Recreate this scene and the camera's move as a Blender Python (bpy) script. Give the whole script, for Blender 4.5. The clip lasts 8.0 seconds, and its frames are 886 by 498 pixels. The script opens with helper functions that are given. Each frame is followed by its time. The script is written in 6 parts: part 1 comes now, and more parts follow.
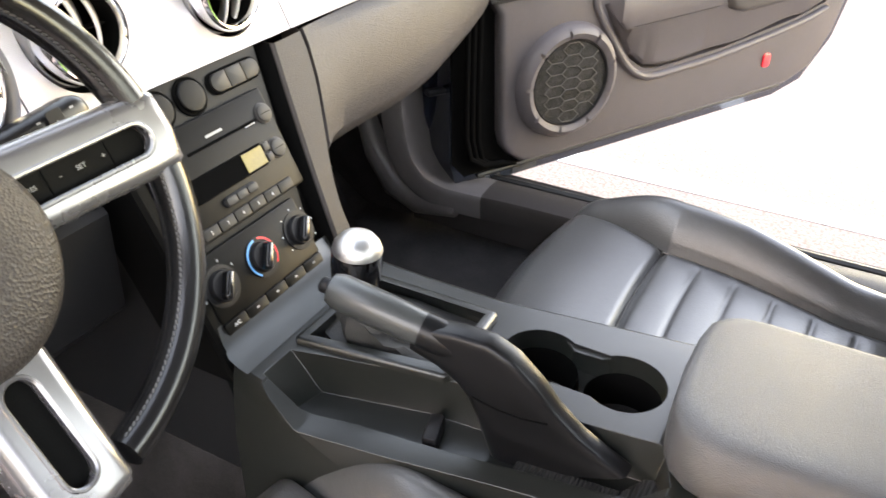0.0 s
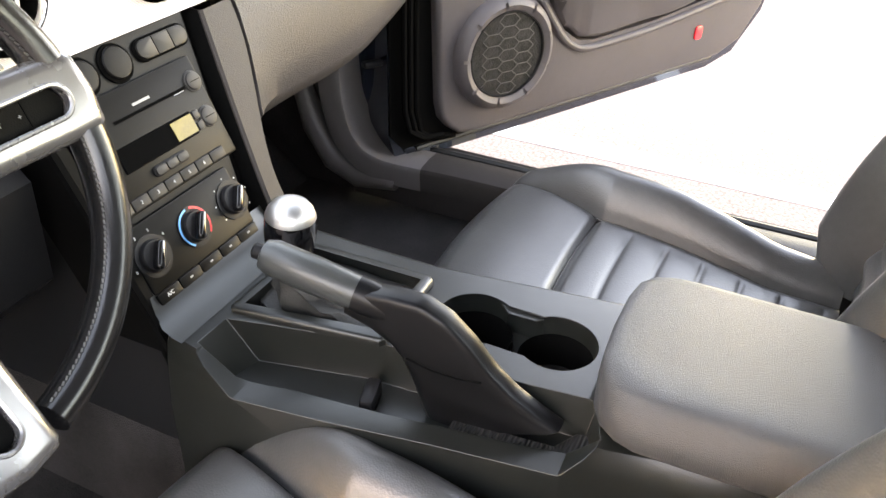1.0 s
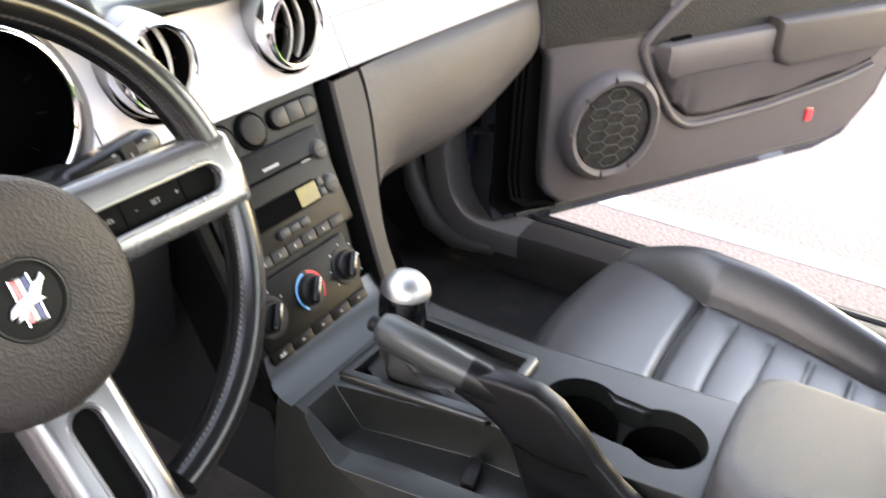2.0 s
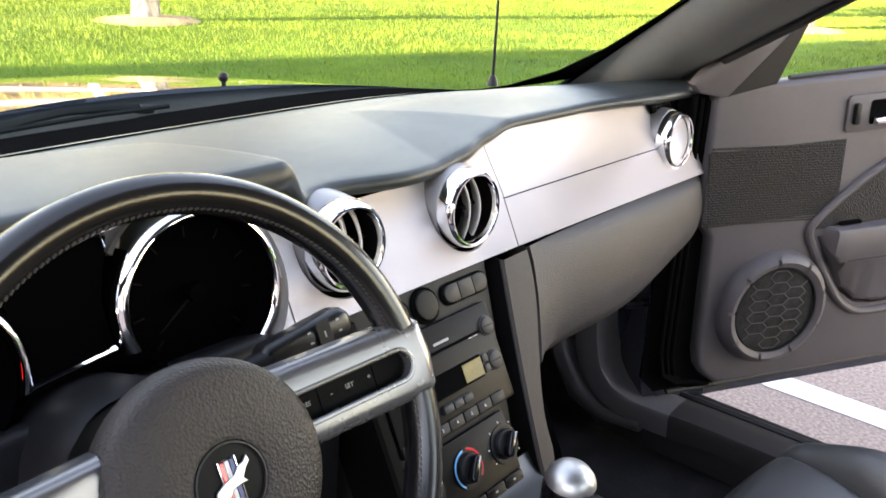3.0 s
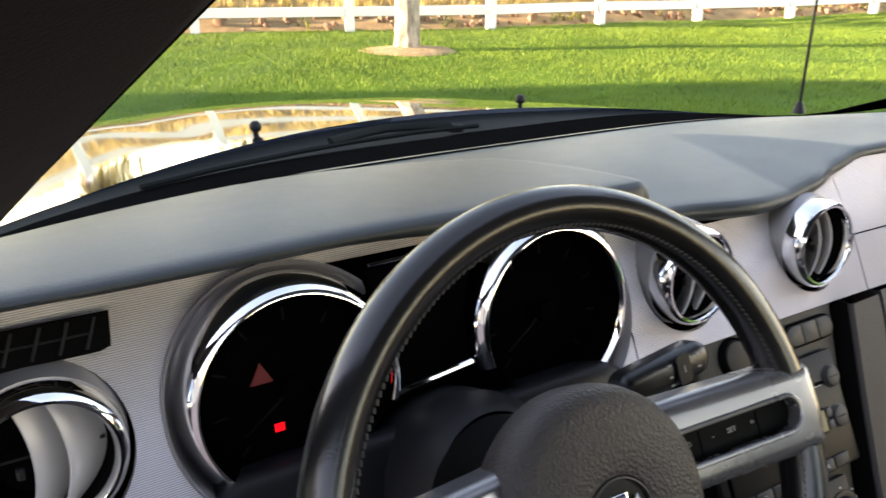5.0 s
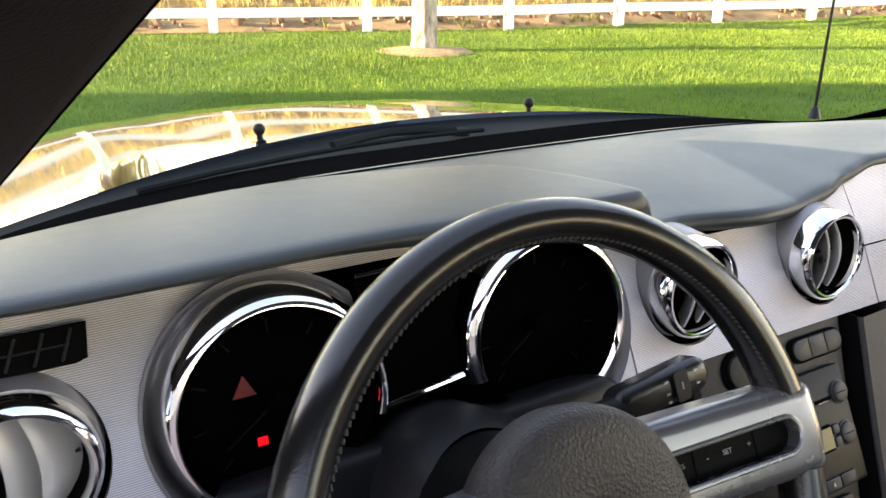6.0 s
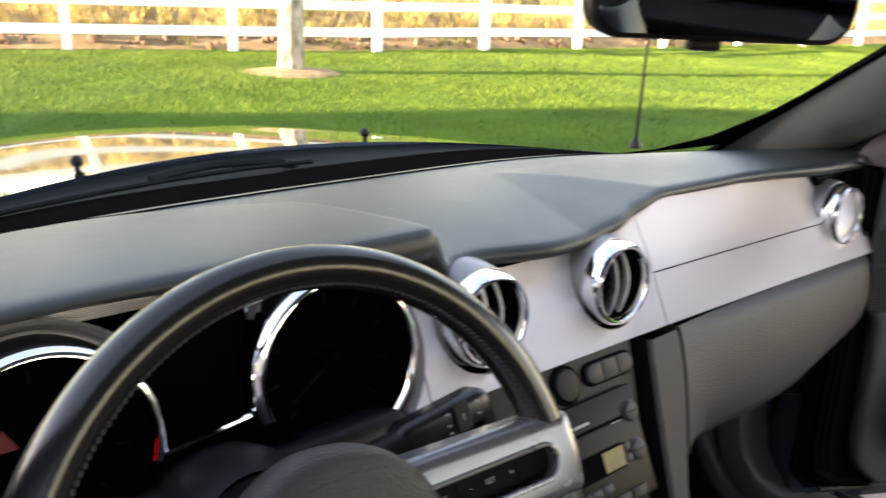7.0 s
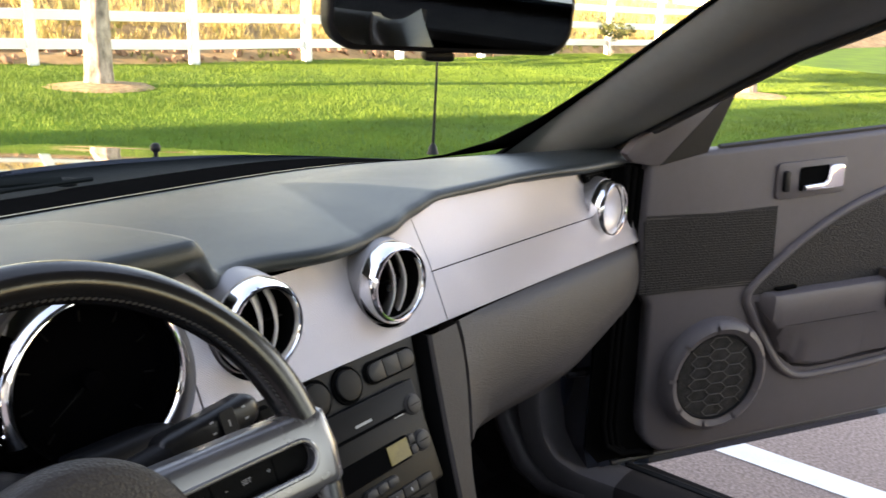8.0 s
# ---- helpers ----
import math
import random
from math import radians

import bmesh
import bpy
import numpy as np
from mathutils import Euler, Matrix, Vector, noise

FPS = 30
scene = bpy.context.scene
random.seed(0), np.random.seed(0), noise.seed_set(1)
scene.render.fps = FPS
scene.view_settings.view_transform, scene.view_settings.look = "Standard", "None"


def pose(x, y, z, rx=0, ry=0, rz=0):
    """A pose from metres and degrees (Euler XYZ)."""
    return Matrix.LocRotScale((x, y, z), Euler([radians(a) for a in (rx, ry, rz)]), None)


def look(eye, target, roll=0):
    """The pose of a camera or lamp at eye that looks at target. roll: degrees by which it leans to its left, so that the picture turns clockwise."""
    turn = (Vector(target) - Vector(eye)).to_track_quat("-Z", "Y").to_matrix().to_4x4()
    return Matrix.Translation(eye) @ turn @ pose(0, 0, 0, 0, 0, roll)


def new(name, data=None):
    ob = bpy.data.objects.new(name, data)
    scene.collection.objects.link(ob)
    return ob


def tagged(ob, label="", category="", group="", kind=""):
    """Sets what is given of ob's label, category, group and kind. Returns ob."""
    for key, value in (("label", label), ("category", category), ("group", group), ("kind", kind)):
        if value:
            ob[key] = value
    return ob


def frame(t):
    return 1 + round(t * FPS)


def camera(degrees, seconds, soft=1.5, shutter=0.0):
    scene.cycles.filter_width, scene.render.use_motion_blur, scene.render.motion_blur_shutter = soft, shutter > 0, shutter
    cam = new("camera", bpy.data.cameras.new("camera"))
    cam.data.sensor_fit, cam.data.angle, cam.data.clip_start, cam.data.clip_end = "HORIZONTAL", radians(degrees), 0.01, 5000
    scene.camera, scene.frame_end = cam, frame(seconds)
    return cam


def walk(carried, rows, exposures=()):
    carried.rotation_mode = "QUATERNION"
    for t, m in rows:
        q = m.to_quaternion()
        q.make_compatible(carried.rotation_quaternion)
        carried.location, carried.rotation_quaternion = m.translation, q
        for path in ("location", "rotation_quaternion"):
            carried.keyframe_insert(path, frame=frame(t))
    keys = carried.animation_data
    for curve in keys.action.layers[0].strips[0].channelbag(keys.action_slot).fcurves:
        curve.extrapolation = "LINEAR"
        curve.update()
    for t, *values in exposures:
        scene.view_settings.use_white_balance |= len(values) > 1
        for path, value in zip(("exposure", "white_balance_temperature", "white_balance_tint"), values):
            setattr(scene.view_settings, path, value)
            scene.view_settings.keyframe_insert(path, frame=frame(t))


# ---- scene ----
cam = camera(57.5, 8.0, shutter=0.35)
PATH = [
    (0, (-0.61, -0.666, 1.152), (0.859, 0.15, 0.067), 0.2),
    (0.5, (-0.613, -0.686, 1.145), (0.887, 0.033, 0.035), 1.2),
    (1, (-0.616, -0.687, 1.141), (0.888, 0.003, 0.019), 1.6),
    (1.2, (-0.615, -0.682, 1.142), (0.884, 0.018, 0.019), 1.9),
    (2.3, (-0.636, -0.628, 1.19), (0.815, 0.386, 0.259), 2.0),
    (2.5, (-0.643, -0.62, 1.201), (0.789, 0.489, 0.354), 1.8),
    (3, (-0.647, -0.592, 1.212), (0.76, 0.636, 0.494), 1.8),
    (3.5, (-0.65, -0.587, 1.216), (0.729, 0.696, 0.545), 1.3),
    (4, (-0.68, -0.555, 1.213), (0.59, 0.849, 0.569), 0.3),
    (4.5, (-0.707, -0.515, 1.2), (0.409, 1.015, 0.558), -0.1),
    (5, (-0.714, -0.488, 1.191), (0.285, 1.114, 0.533), -0.1),
    (5.2, (-0.712, -0.48, 1.188), (0.241, 1.15, 0.526), -0.4),
    (6.5, (-0.659, -0.493, 1.203), (0.345, 1.112, 0.559), 1.3),
    (7, (-0.628, -0.536, 1.216), (0.591, 0.929, 0.609), 1.8),
    (7.5, (-0.609, -0.576, 1.222), (0.794, 0.728, 0.647), 2.3),
    (8, (-0.598, -0.607, 1.221), (0.906, 0.581, 0.651), 2.0),
]
EXPOSURES = [(0.0, 5.15, 10600, 30), (1.2, 5.15, 10600, 30), (2.5, 4.58, 9200, 32), (3.0, 4.12, 8900, 32), (3.6, 3.76, 8700, 32), (4.1, 3.56, 8700, 32), (4.6, 3.40, 8700, 32), (5.1, 3.33, 8700, 32), (6.5, 3.56, 8700, 32), (7.0, 3.46, 8700, 32), (8.0, 3.40, 8700, 32)]
walk(cam, [(t, look(eye, target, roll)) for t, eye, target, roll in PATH], EXPOSURES)

# ---- world, sun ----
SUN_AZ, SUN_EL = 291.0, 11.0  # compass degrees from +y clockwise, and height
world = bpy.data.worlds.new("sky")
scene.world = world
world.use_nodes = True
wn = world.node_tree.nodes
sky = wn.new("ShaderNodeTexSky")
sky.sky_type = "NISHITA"
sky.sun_disc = False
sky.dust_density = 0.35
sky.sun_elevation = radians(SUN_EL)
sky.sun_rotation = radians(SUN_AZ)
world.node_tree.links.new(sky.outputs[0], wn["Background"].inputs[0])
wn["Background"].inputs[1].default_value = 0.15
sun_dir = Vector((math.sin(radians(SUN_AZ)) * math.cos(radians(SUN_EL)), math.cos(radians(SUN_AZ)) * math.cos(radians(SUN_EL)), math.sin(radians(SUN_EL))))
sun = new("sun", bpy.data.lights.new("sun", "SUN"))
sun.data.energy = 4.6
sun.data.angle = radians(0.6)
sun.data.color = (1.0, 0.90, 0.74)
sun.matrix_world = look(sun_dir * 30, (0, 0, 0))


# ---- materials ----
def mat(name, col, rough=0.5, metal=0.0, var=0.12, vscale=8.0, bump=0.0, bscale=200.0, kind="noise", spec=0.5, coat=0.0, col2=None, stretch=None):
    """A procedural surface: colour that varies at two scales, roughness that varies with it, and fine relief."""
    m = bpy.data.materials.new(name)
    m.use_nodes = True
    nt = m.node_tree
    n, ln = nt.nodes, nt.links
    b = n["Principled BSDF"]
    b.inputs["Metallic"].default_value = metal
    b.inputs["Specular IOR Level"].default_value = spec
    b.inputs["Coat Weight"].default_value = coat
    b.inputs["Coat Roughness"].default_value = 0.03
    tc = n.new("ShaderNodeTexCoord")
    mp = n.new("ShaderNodeMapping")
    ln.new(tc.outputs["Object"], mp.inputs[0])
    if stretch:
        mp.inputs["Scale"].default_value = stretch
    big = n.new("ShaderNodeTexNoise")
    big.inputs["Scale"].default_value = vscale
    big.inputs["Detail"].default_value = 6
    ln.new(mp.outputs[0], big.inputs["Vector"])
    fine = n.new("ShaderNodeTexNoise")
    fine.inputs["Scale"].default_value = vscale * 14
    fine.inputs["Detail"].default_value = 3
    ln.new(mp.outputs[0], fine.inputs["Vector"])
    mix = n.new("ShaderNodeMath")
    mix.operation = "MULTIPLY_ADD"
    ln.new(fine.outputs[0], mix.inputs[0])
    mix.inputs[1].default_value = 0.4
    ln.new(big.outputs[0], mix.inputs[2])
    ramp = n.new("ShaderNodeValToRGB")
    ln.new(mix.outputs[0], ramp.inputs[0])
    c2 = col2 or tuple(c * (1 + var) for c in col)
    c1 = tuple(c * (1 - var) for c in col)
    ramp.color_ramp.elements[0].position, ramp.color_ramp.elements[1].position = 0.45, 0.95
    ramp.color_ramp.elements[0].color, ramp.color_ramp.elements[1].color = (*c1, 1), (*c2, 1)
    ln.new(ramp.outputs[0], b.inputs["Base Color"])
    mr = n.new("ShaderNodeMapRange")
    ln.new(mix.outputs[0], mr.inputs[0])
    mr.inputs[1].default_value, mr.inputs[2].default_value = 0.4, 1.0
    mr.inputs[3].default_value, mr.inputs[4].default_value = max(0.02, rough * 0.88), min(1, rough * 1.12)
    ln.new(mr.outputs[0], b.inputs["Roughness"])
    if bump:
        if kind == "noise":
            tx = n.new("ShaderNodeTexNoise")
            tx.inputs["Scale"].default_value = bscale
            out = tx.outputs[0]
        elif kind == "cell":
            tx = n.new("ShaderNodeTexVoronoi")
            tx.inputs["Scale"].default_value = bscale
            out = tx.outputs["Distance"]
        else:
            tx = n.new("ShaderNodeTexWave")
            tx.bands_direction = kind
            tx.inputs["Scale"].default_value = bscale
            out = tx.outputs[1]
        ln.new(mp.outputs[0], tx.inputs["Vector"])
        bp = n.new("ShaderNodeBump")
        bp.inputs["Strength"].default_value = bump
        bp.inputs["Distance"].default_value = 0.002
        ln.new(out, bp.inputs["Height"])
        ln.new(bp.outputs[0], b.inputs["Normal"])
    return m


M = {}
M["dash_top"] = mat("grained_charcoal_vinyl", (0.0180, 0.0235, 0.0245), 0.41, bump=0.14, bscale=900, kind="cell", vscale=3, var=0.10, spec=0.36)
M["vinyl"] = mat("soft_charcoal_plastic", (0.046, 0.041, 0.040), 0.50, bump=0.15, bscale=700, kind="cell", vscale=4, spec=0.25)
M["stack"] = mat("satin_black_panel", (0.0048, 0.0046, 0.0044), 0.40, bump=0.08, bscale=1000, kind="cell", vscale=5, spec=0.10)
M["glove"] = mat("leather_grain_plastic", (0.035, 0.031, 0.031), 0.44, bump=0.34, bscale=480, kind="cell", vscale=4, spec=0.30)
M["black"] = mat("black_plastic", (0.010, 0.010, 0.011), 0.42, spec=0.15, bump=0.08, bscale=900, kind="cell", vscale=6)
M["console"] = mat("console_plastic", (0.0110, 0.0122, 0.0110), 0.33, bump=0.06, bscale=1000, kind="cell", vscale=5, spec=0.50)
M["gloss"] = mat("piano_black", (0.006, 0.006, 0.007), 0.09, vscale=5)
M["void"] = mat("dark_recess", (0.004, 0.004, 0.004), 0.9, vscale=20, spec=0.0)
M["silver"] = mat("ribbed_aluminium", (0.74, 0.69, 0.70), 0.36, metal=0.75, var=0.05, vscale=5, bump=0.42, bscale=225, kind="Z", stretch=(1, 1, 1))
M["spoke"] = mat("satin_silver_plastic", (0.185, 0.182, 0.187), 0.27, metal=0.7, var=0.05, vscale=6)
M["cup"] = mat("silver_vent_plastic", (0.24, 0.228, 0.233), 0.42, metal=0.4, var=0.05, vscale=6)
M["dish"] = mat("dull_silver_plastic", (0.13, 0.122, 0.127), 0.46, metal=0.3, var=0.05, vscale=6)
M["chrome"] = mat("chrome", (0.86, 0.86, 0.87), 0.045, metal=1.0, var=0.02)
M["satin"] = mat("satin_metal", (0.50, 0.49, 0.48), 0.30, metal=1.0, var=0.05, vscale=20)
M["leather"] = mat("black_leather", (0.047, 0.047, 0.0465), 0.33, bump=0.12, bscale=420, kind="cell", vscale=7, var=0.2, spec=0.62)
M["rim"] = mat("steering_leather", (0.006, 0.006, 0.0064), 0.23, bump=0.03, bscale=700, kind="cell", vscale=5, var=0.12)
M["thread"] = mat("grey_thread", (0.028, 0.028, 0.028), 0.7, vscale=60)
M["airbag"] = mat("airbag_vinyl", (0.029, 0.0245, 0.0225), 0.50, bump=0.42, bscale=400, kind="cell", vscale=6, spec=0.3)
M["thread_light"] = mat("pale_grey_thread", (0.06, 0.06, 0.06), 0.7, vscale=60)
M["carpet"] = mat("dark_carpet", (0.024, 0.0225, 0.0225), 0.95, bump=0.8, bscale=500, vscale=14, var=0.4, spec=0.05)
M["doortrim"] = mat("door_trim_plastic", (0.068, 0.060, 0.064), 0.48, bump=0.2, bscale=620, kind="cell", vscale=4, spec=0.32)
M["doorcloth"] = mat("door_mesh_vinyl", (0.015, 0.014, 0.0145), 0.6, bump=0.7, bscale=300, kind="cell", vscale=6, spec=0.2)
M["paint"] = mat("dark_blue_paint", (0.025, 0.035, 0.055), 0.06, metal=0.5, coat=1.0, var=0.06, vscale=30)
M["rubber"] = mat("black_rubber", (0.010, 0.010, 0.010), 0.55, vscale=20, bump=0.1)
M["cowl"] = mat("cowl_plastic", (0.0055, 0.0075, 0.0076), 0.65, bump=0.2, bscale=400, vscale=8, spec=0.05)
M["button"] = mat("grey_rubber_button", (0.032, 0.030, 0.029), 0.5, vscale=20, spec=0.25)
M["label"] = mat("pale_print", (0.55, 0.55, 0.55), 0.5, var=0.02)
M["faint"] = mat("dim_print", (0.26, 0.26, 0.26), 0.5, var=0.02)
M["red"] = mat("red_plastic", (0.75, 0.02, 0.03), 0.25, coat=0.5, var=0.08)
M["blue"] = mat("blue_print", (0.05, 0.35, 0.65), 0.5, var=0.05)
M["white_fence"] = mat("white_vinyl", (0.80, 0.79, 0.76), 0.45, var=0.04, vscale=3)
M["line"] = mat("white_road_paint", (0.66, 0.65, 0.62), 0.7, bump=0.5, bscale=160, vscale=12, var=0.10)
# pillar trim raised in tone to carry the skylight on the right pillar
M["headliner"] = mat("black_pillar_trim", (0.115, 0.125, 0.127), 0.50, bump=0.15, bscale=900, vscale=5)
# near-black: holds the flank's shade in its colour; also black switch pads
M["flank"] = mat("shaded_and_black_plastic", (0.0045, 0.0045, 0.0042), 0.6, bump=0.1, bscale=700, kind="cell", vscale=5, spec=0.05)
M["stalk"] = mat("smooth_black_stalk", (0.008, 0.008, 0.0085), 0.28, spec=0.35)
# the same pillar trim for the left, its shade put into the colour
M["shaded_trim"] = mat("shaded_pillar_trim", (0.017, 0.016, 0.020), 0.8, bump=0.3, bscale=600, vscale=9, spec=0.12)


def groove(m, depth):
    """Darkens the grooves of a banded relief: their shade is put into the base colour."""
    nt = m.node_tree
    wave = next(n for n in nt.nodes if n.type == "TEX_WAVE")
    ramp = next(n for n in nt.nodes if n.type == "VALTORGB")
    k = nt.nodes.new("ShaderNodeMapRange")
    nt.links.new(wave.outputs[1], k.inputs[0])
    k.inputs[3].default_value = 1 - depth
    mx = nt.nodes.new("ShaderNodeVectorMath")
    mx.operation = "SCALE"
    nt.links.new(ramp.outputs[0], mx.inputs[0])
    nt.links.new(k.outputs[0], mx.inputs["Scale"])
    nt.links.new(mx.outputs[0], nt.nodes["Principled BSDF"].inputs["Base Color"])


# rib shading painted in, since the relief alone is too faint
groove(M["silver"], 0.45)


def glass_mat(name, tint, rough=0.0, gloss=1.0):
    m = bpy.data.materials.new(name)
    m.use_nodes = True
    n, ln = m.node_tree.nodes, m.node_tree.links
    tr = n.new("ShaderNodeBsdfTransparent")
    tr.inputs[0].default_value = (*tint, 1)
    gl = n.new("ShaderNodeBsdfGlossy")
    gl.inputs["Roughness"].default_value = rough
    fr = n.new("ShaderNodeFresnel")
    fr.inputs[0].default_value = 1.45
    mx = n.new("ShaderNodeMixShader")
    gm = n.new("ShaderNodeMath")
    gm.operation = "MULTIPLY"
    gm.inputs[1].default_value = gloss
    ln.new(fr.outputs[0], gm.inputs[0])
    ln.new(gm.outputs[0], mx.inputs[0])
    ln.new(tr.outputs[0], mx.inputs[1])
    ln.new(gl.outputs[0], mx.inputs[2])
    ln.new(mx.outputs[0], n["Material Output"].inputs[0])
    n.remove(n["Principled BSDF"])
    return m


M["glass"] = glass_mat("window_glass", (0.90, 0.95, 0.92), 0.0, 0.5)


def glow_mat(name, col, strength):
    m = mat(name, col, 0.4, var=0.05)
    b = m.node_tree.nodes["Principled BSDF"]
    b.inputs["Emission Color"].default_value = (*col, 1)
    b.inputs["Emission Strength"].default_value = strength
    return m


# colour of the sky's reflection painted on the radio's dark display
M["amber"] = mat("amber_reflection", (0.17, 0.125, 0.022), 0.5, var=0.3, vscale=25)
M["lamp_red"] = glow_mat("red_warning_lamp", (0.8, 0.008, 0.012), 0.16)
M["dim_red"] = glow_mat("dim_warning_lamp", (0.10, 0.006, 0.006), 0.003)


# ---- mesh helpers ----
def bm_box(size, bevel=0.0, seg=2, at=None):
    bm = bmesh.new()
    bmesh.ops.create_cube(bm, size=1, matrix=Matrix.Diagonal((*size, 1)))
    if bevel:
        bmesh.ops.bevel(bm, geom=list(bm.edges), offset=bevel, segments=seg, affect="EDGES", profile=0.5)
    if at is not None:
        bmesh.ops.transform(bm, matrix=at if isinstance(at, Matrix) else Matrix.Translation(at), verts=bm.verts)
    return bm


def bm_prism(outline, depth, m, bevel=0.0, seg=2):
    """An outline in the local xy plane, drawn out from z=0 to z=depth; the far rim is rounded."""
    bm = bmesh.new()
    vs = [bm.verts.new((x, y, 0)) for x, y in outline]
    ws = [bm.verts.new((x, y, depth)) for x, y in outline]
    k = len(vs)
    bm.faces.new(vs[::-1])
    top = bm.faces.new(ws)
    for i in range(k):
        bm.faces.new((vs[i], vs[(i + 1) % k], ws[(i + 1) % k], ws[i]))
    bmesh.ops.recalc_face_normals(bm, faces=bm.faces)
    if bevel:
        bmesh.ops.bevel(bm, geom=list(top.edges), offset=bevel, segments=seg, affect="EDGES", profile=0.5)
    bmesh.ops.transform(bm, matrix=m, verts=bm.verts)
    return bm


def bm_loft(secs, closed=False, caps=False, loop=False):
    """Skin over sections of equal length. closed: each section is a ring; loop: the last section meets the first."""
    bm = bmesh.new()
    rows = [[bm.verts.new(p) for p in s] for s in secs]
    k = len(rows[0])
    pairs = list(zip(rows, rows[1:])) + ([(rows[-1], rows[0])] if loop else [])
    for a, b in pairs:
        for i in range(k if closed else k - 1):
            j = (i + 1) % k
            bm.faces.new((a[i], a[j], b[j], b[i]))
    if caps:
        bm.faces.new(rows[0][::-1])
        bm.faces.new(rows[-1])
    bmesh.ops.recalc_face_normals(bm, faces=bm.faces)
    return bm


def bm_lathe(profile, m, seg=40, arc=(0, 360)):
    """A profile of (radius, height) turned about the local z axis."""
    full = arc[1] - arc[0] >= 360
    secs = []
    for i in range(seg if full else seg + 1):
        a = radians(arc[0] + (arc[1] - arc[0]) * i / seg)
        secs.append([m @ Vector((r * math.cos(a), r * math.sin(a), h)) for r, h in profile])
    return bm_loft(secs, loop=full)


def bm_tube(path, radius, seg=10, loop=False, squash=1.0):
    """A tube along a path; radius may be a list. squash flattens it along its side vector."""
    pts = [Vector(p) for p in path]
    rad = radius if isinstance(radius, (list, tuple)) else [radius] * len(pts)
    secs = []
    side = None
    for i, p in enumerate(pts):
        a = pts[i - 1] if (i or loop) else p
        b = pts[(i + 1) % len(pts)] if (i + 1 < len(pts) or loop) else p
        t = (b - a).normalized()
        if side is None:
            side = t.orthogonal().normalized()
        side = (side - t * side.dot(t)).normalized()
        up = t.cross(side)
        secs.append([p + (side * math.cos(2 * math.pi * j / seg) * squash + up * math.sin(2 * math.pi * j / seg)) * rad[i] for j in range(seg)])
    return bm_loft(secs, closed=True, caps=not loop, loop=loop)


def thicken(bm, d):
    """Gives a skin a thickness d, against its normals."""
    bmesh.ops.recalc_face_normals(bm, faces=bm.faces)
    bmesh.ops.solidify(bm, geom=list(bm.faces), thickness=d)
    return bm


def join(*bms):
    out = bmesh.new()
    for b in bms:
        me = bpy.data.meshes.new("tmp")
        b.to_mesh(me)
        out.from_mesh(me)
        bpy.data.meshes.remove(me)
        b.free()
    return out


def toward(bm, way):
    """Turns an open skin so that its front looks along way."""
    bmesh.ops.recalc_face_normals(bm, faces=bm.faces)
    if sum((f.normal.dot(Vector(way)) * f.calc_area() for f in bm.faces)) < 0:
        bmesh.ops.reverse_faces(bm, faces=bm.faces)
    return bm


def part(name, bm, material, parent=None, label="", sharp=35):
    """Links a bmesh as one mesh object, under a thing or a part."""
    me = bpy.data.meshes.new(name)
    bm.to_mesh(me)
    bm.free()
    for p in me.polygons:
        p.use_smooth = True
    me.set_sharp_from_angle(angle=radians(sharp))
    me.materials.append(material)
    ob = new(name, me)
    if parent:
        ob.parent = parent
        ob.matrix_parent_inverse = parent.matrix_basis.inverted()
    if label:
        ob["label"] = label
    return ob


def thing(name, at=(0, 0, 0), label="", category="", group="", kind=""):
    ob = new(name)
    ob.empty_display_size = 0.05
    ob.location = at
    return tagged(ob, label, category, group, kind)


def round_rect(w, h, r, n=5):
    pts = []
    for cx, cy, a0 in ((w / 2 - r, h / 2 - r, 0), (-w / 2 + r, h / 2 - r, 90), (-w / 2 + r, -h / 2 + r, 180), (w / 2 - r, -h / 2 + r, 270)):
        for i in range(n + 1):
            a = radians(a0 + 90 * i / n)
            pts.append((cx + r * math.cos(a), cy + r * math.sin(a)))
    return pts


def lerp(table, x):
    """A smooth value from a table of (x, value)."""
    if x <= table[0][0]:
        return table[0][1]
    for (a, u), (b, v) in zip(table, table[1:]):
        if x <= b:
            f = (x - a) / (b - a)
            f = f * f * (3 - 2 * f)
            return u + (v - u) * f
    return table[-1][1]


def frange(a, b, n):
    return [a + (b - a) * i / n for i in range(n + 1)]


def facing(x, y, z, pitch=0.0, yaw=0.0):
    """A frame whose local z points to the rear of the car (towards the seats), local x to the car's right, local y up. pitch tips it up."""
    return pose(x, y, z, 90 - pitch, 0, yaw)


def arc_text(body, size, m, parent, material, name="lettering"):
    cu = bpy.data.curves.new(name, "FONT")
    cu.body = body
    cu.size = size
    cu.align_x, cu.align_y = "CENTER", "CENTER"
    cu.extrude = 0.0002
    tmp = bpy.data.objects.new("tmp", cu)
    scene.collection.objects.link(tmp)
    me = bpy.data.meshes.new_from_object(tmp.evaluated_get(bpy.context.evaluated_depsgraph_get()))
    bpy.data.objects.remove(tmp)
    me.transform(m)
    me.materials.clear()
    me.materials.append(material)
    ob = new(name, me)
    if parent:
        ob.parent = parent
        ob.matrix_parent_inverse = parent.matrix_basis.inverted()
    return ob


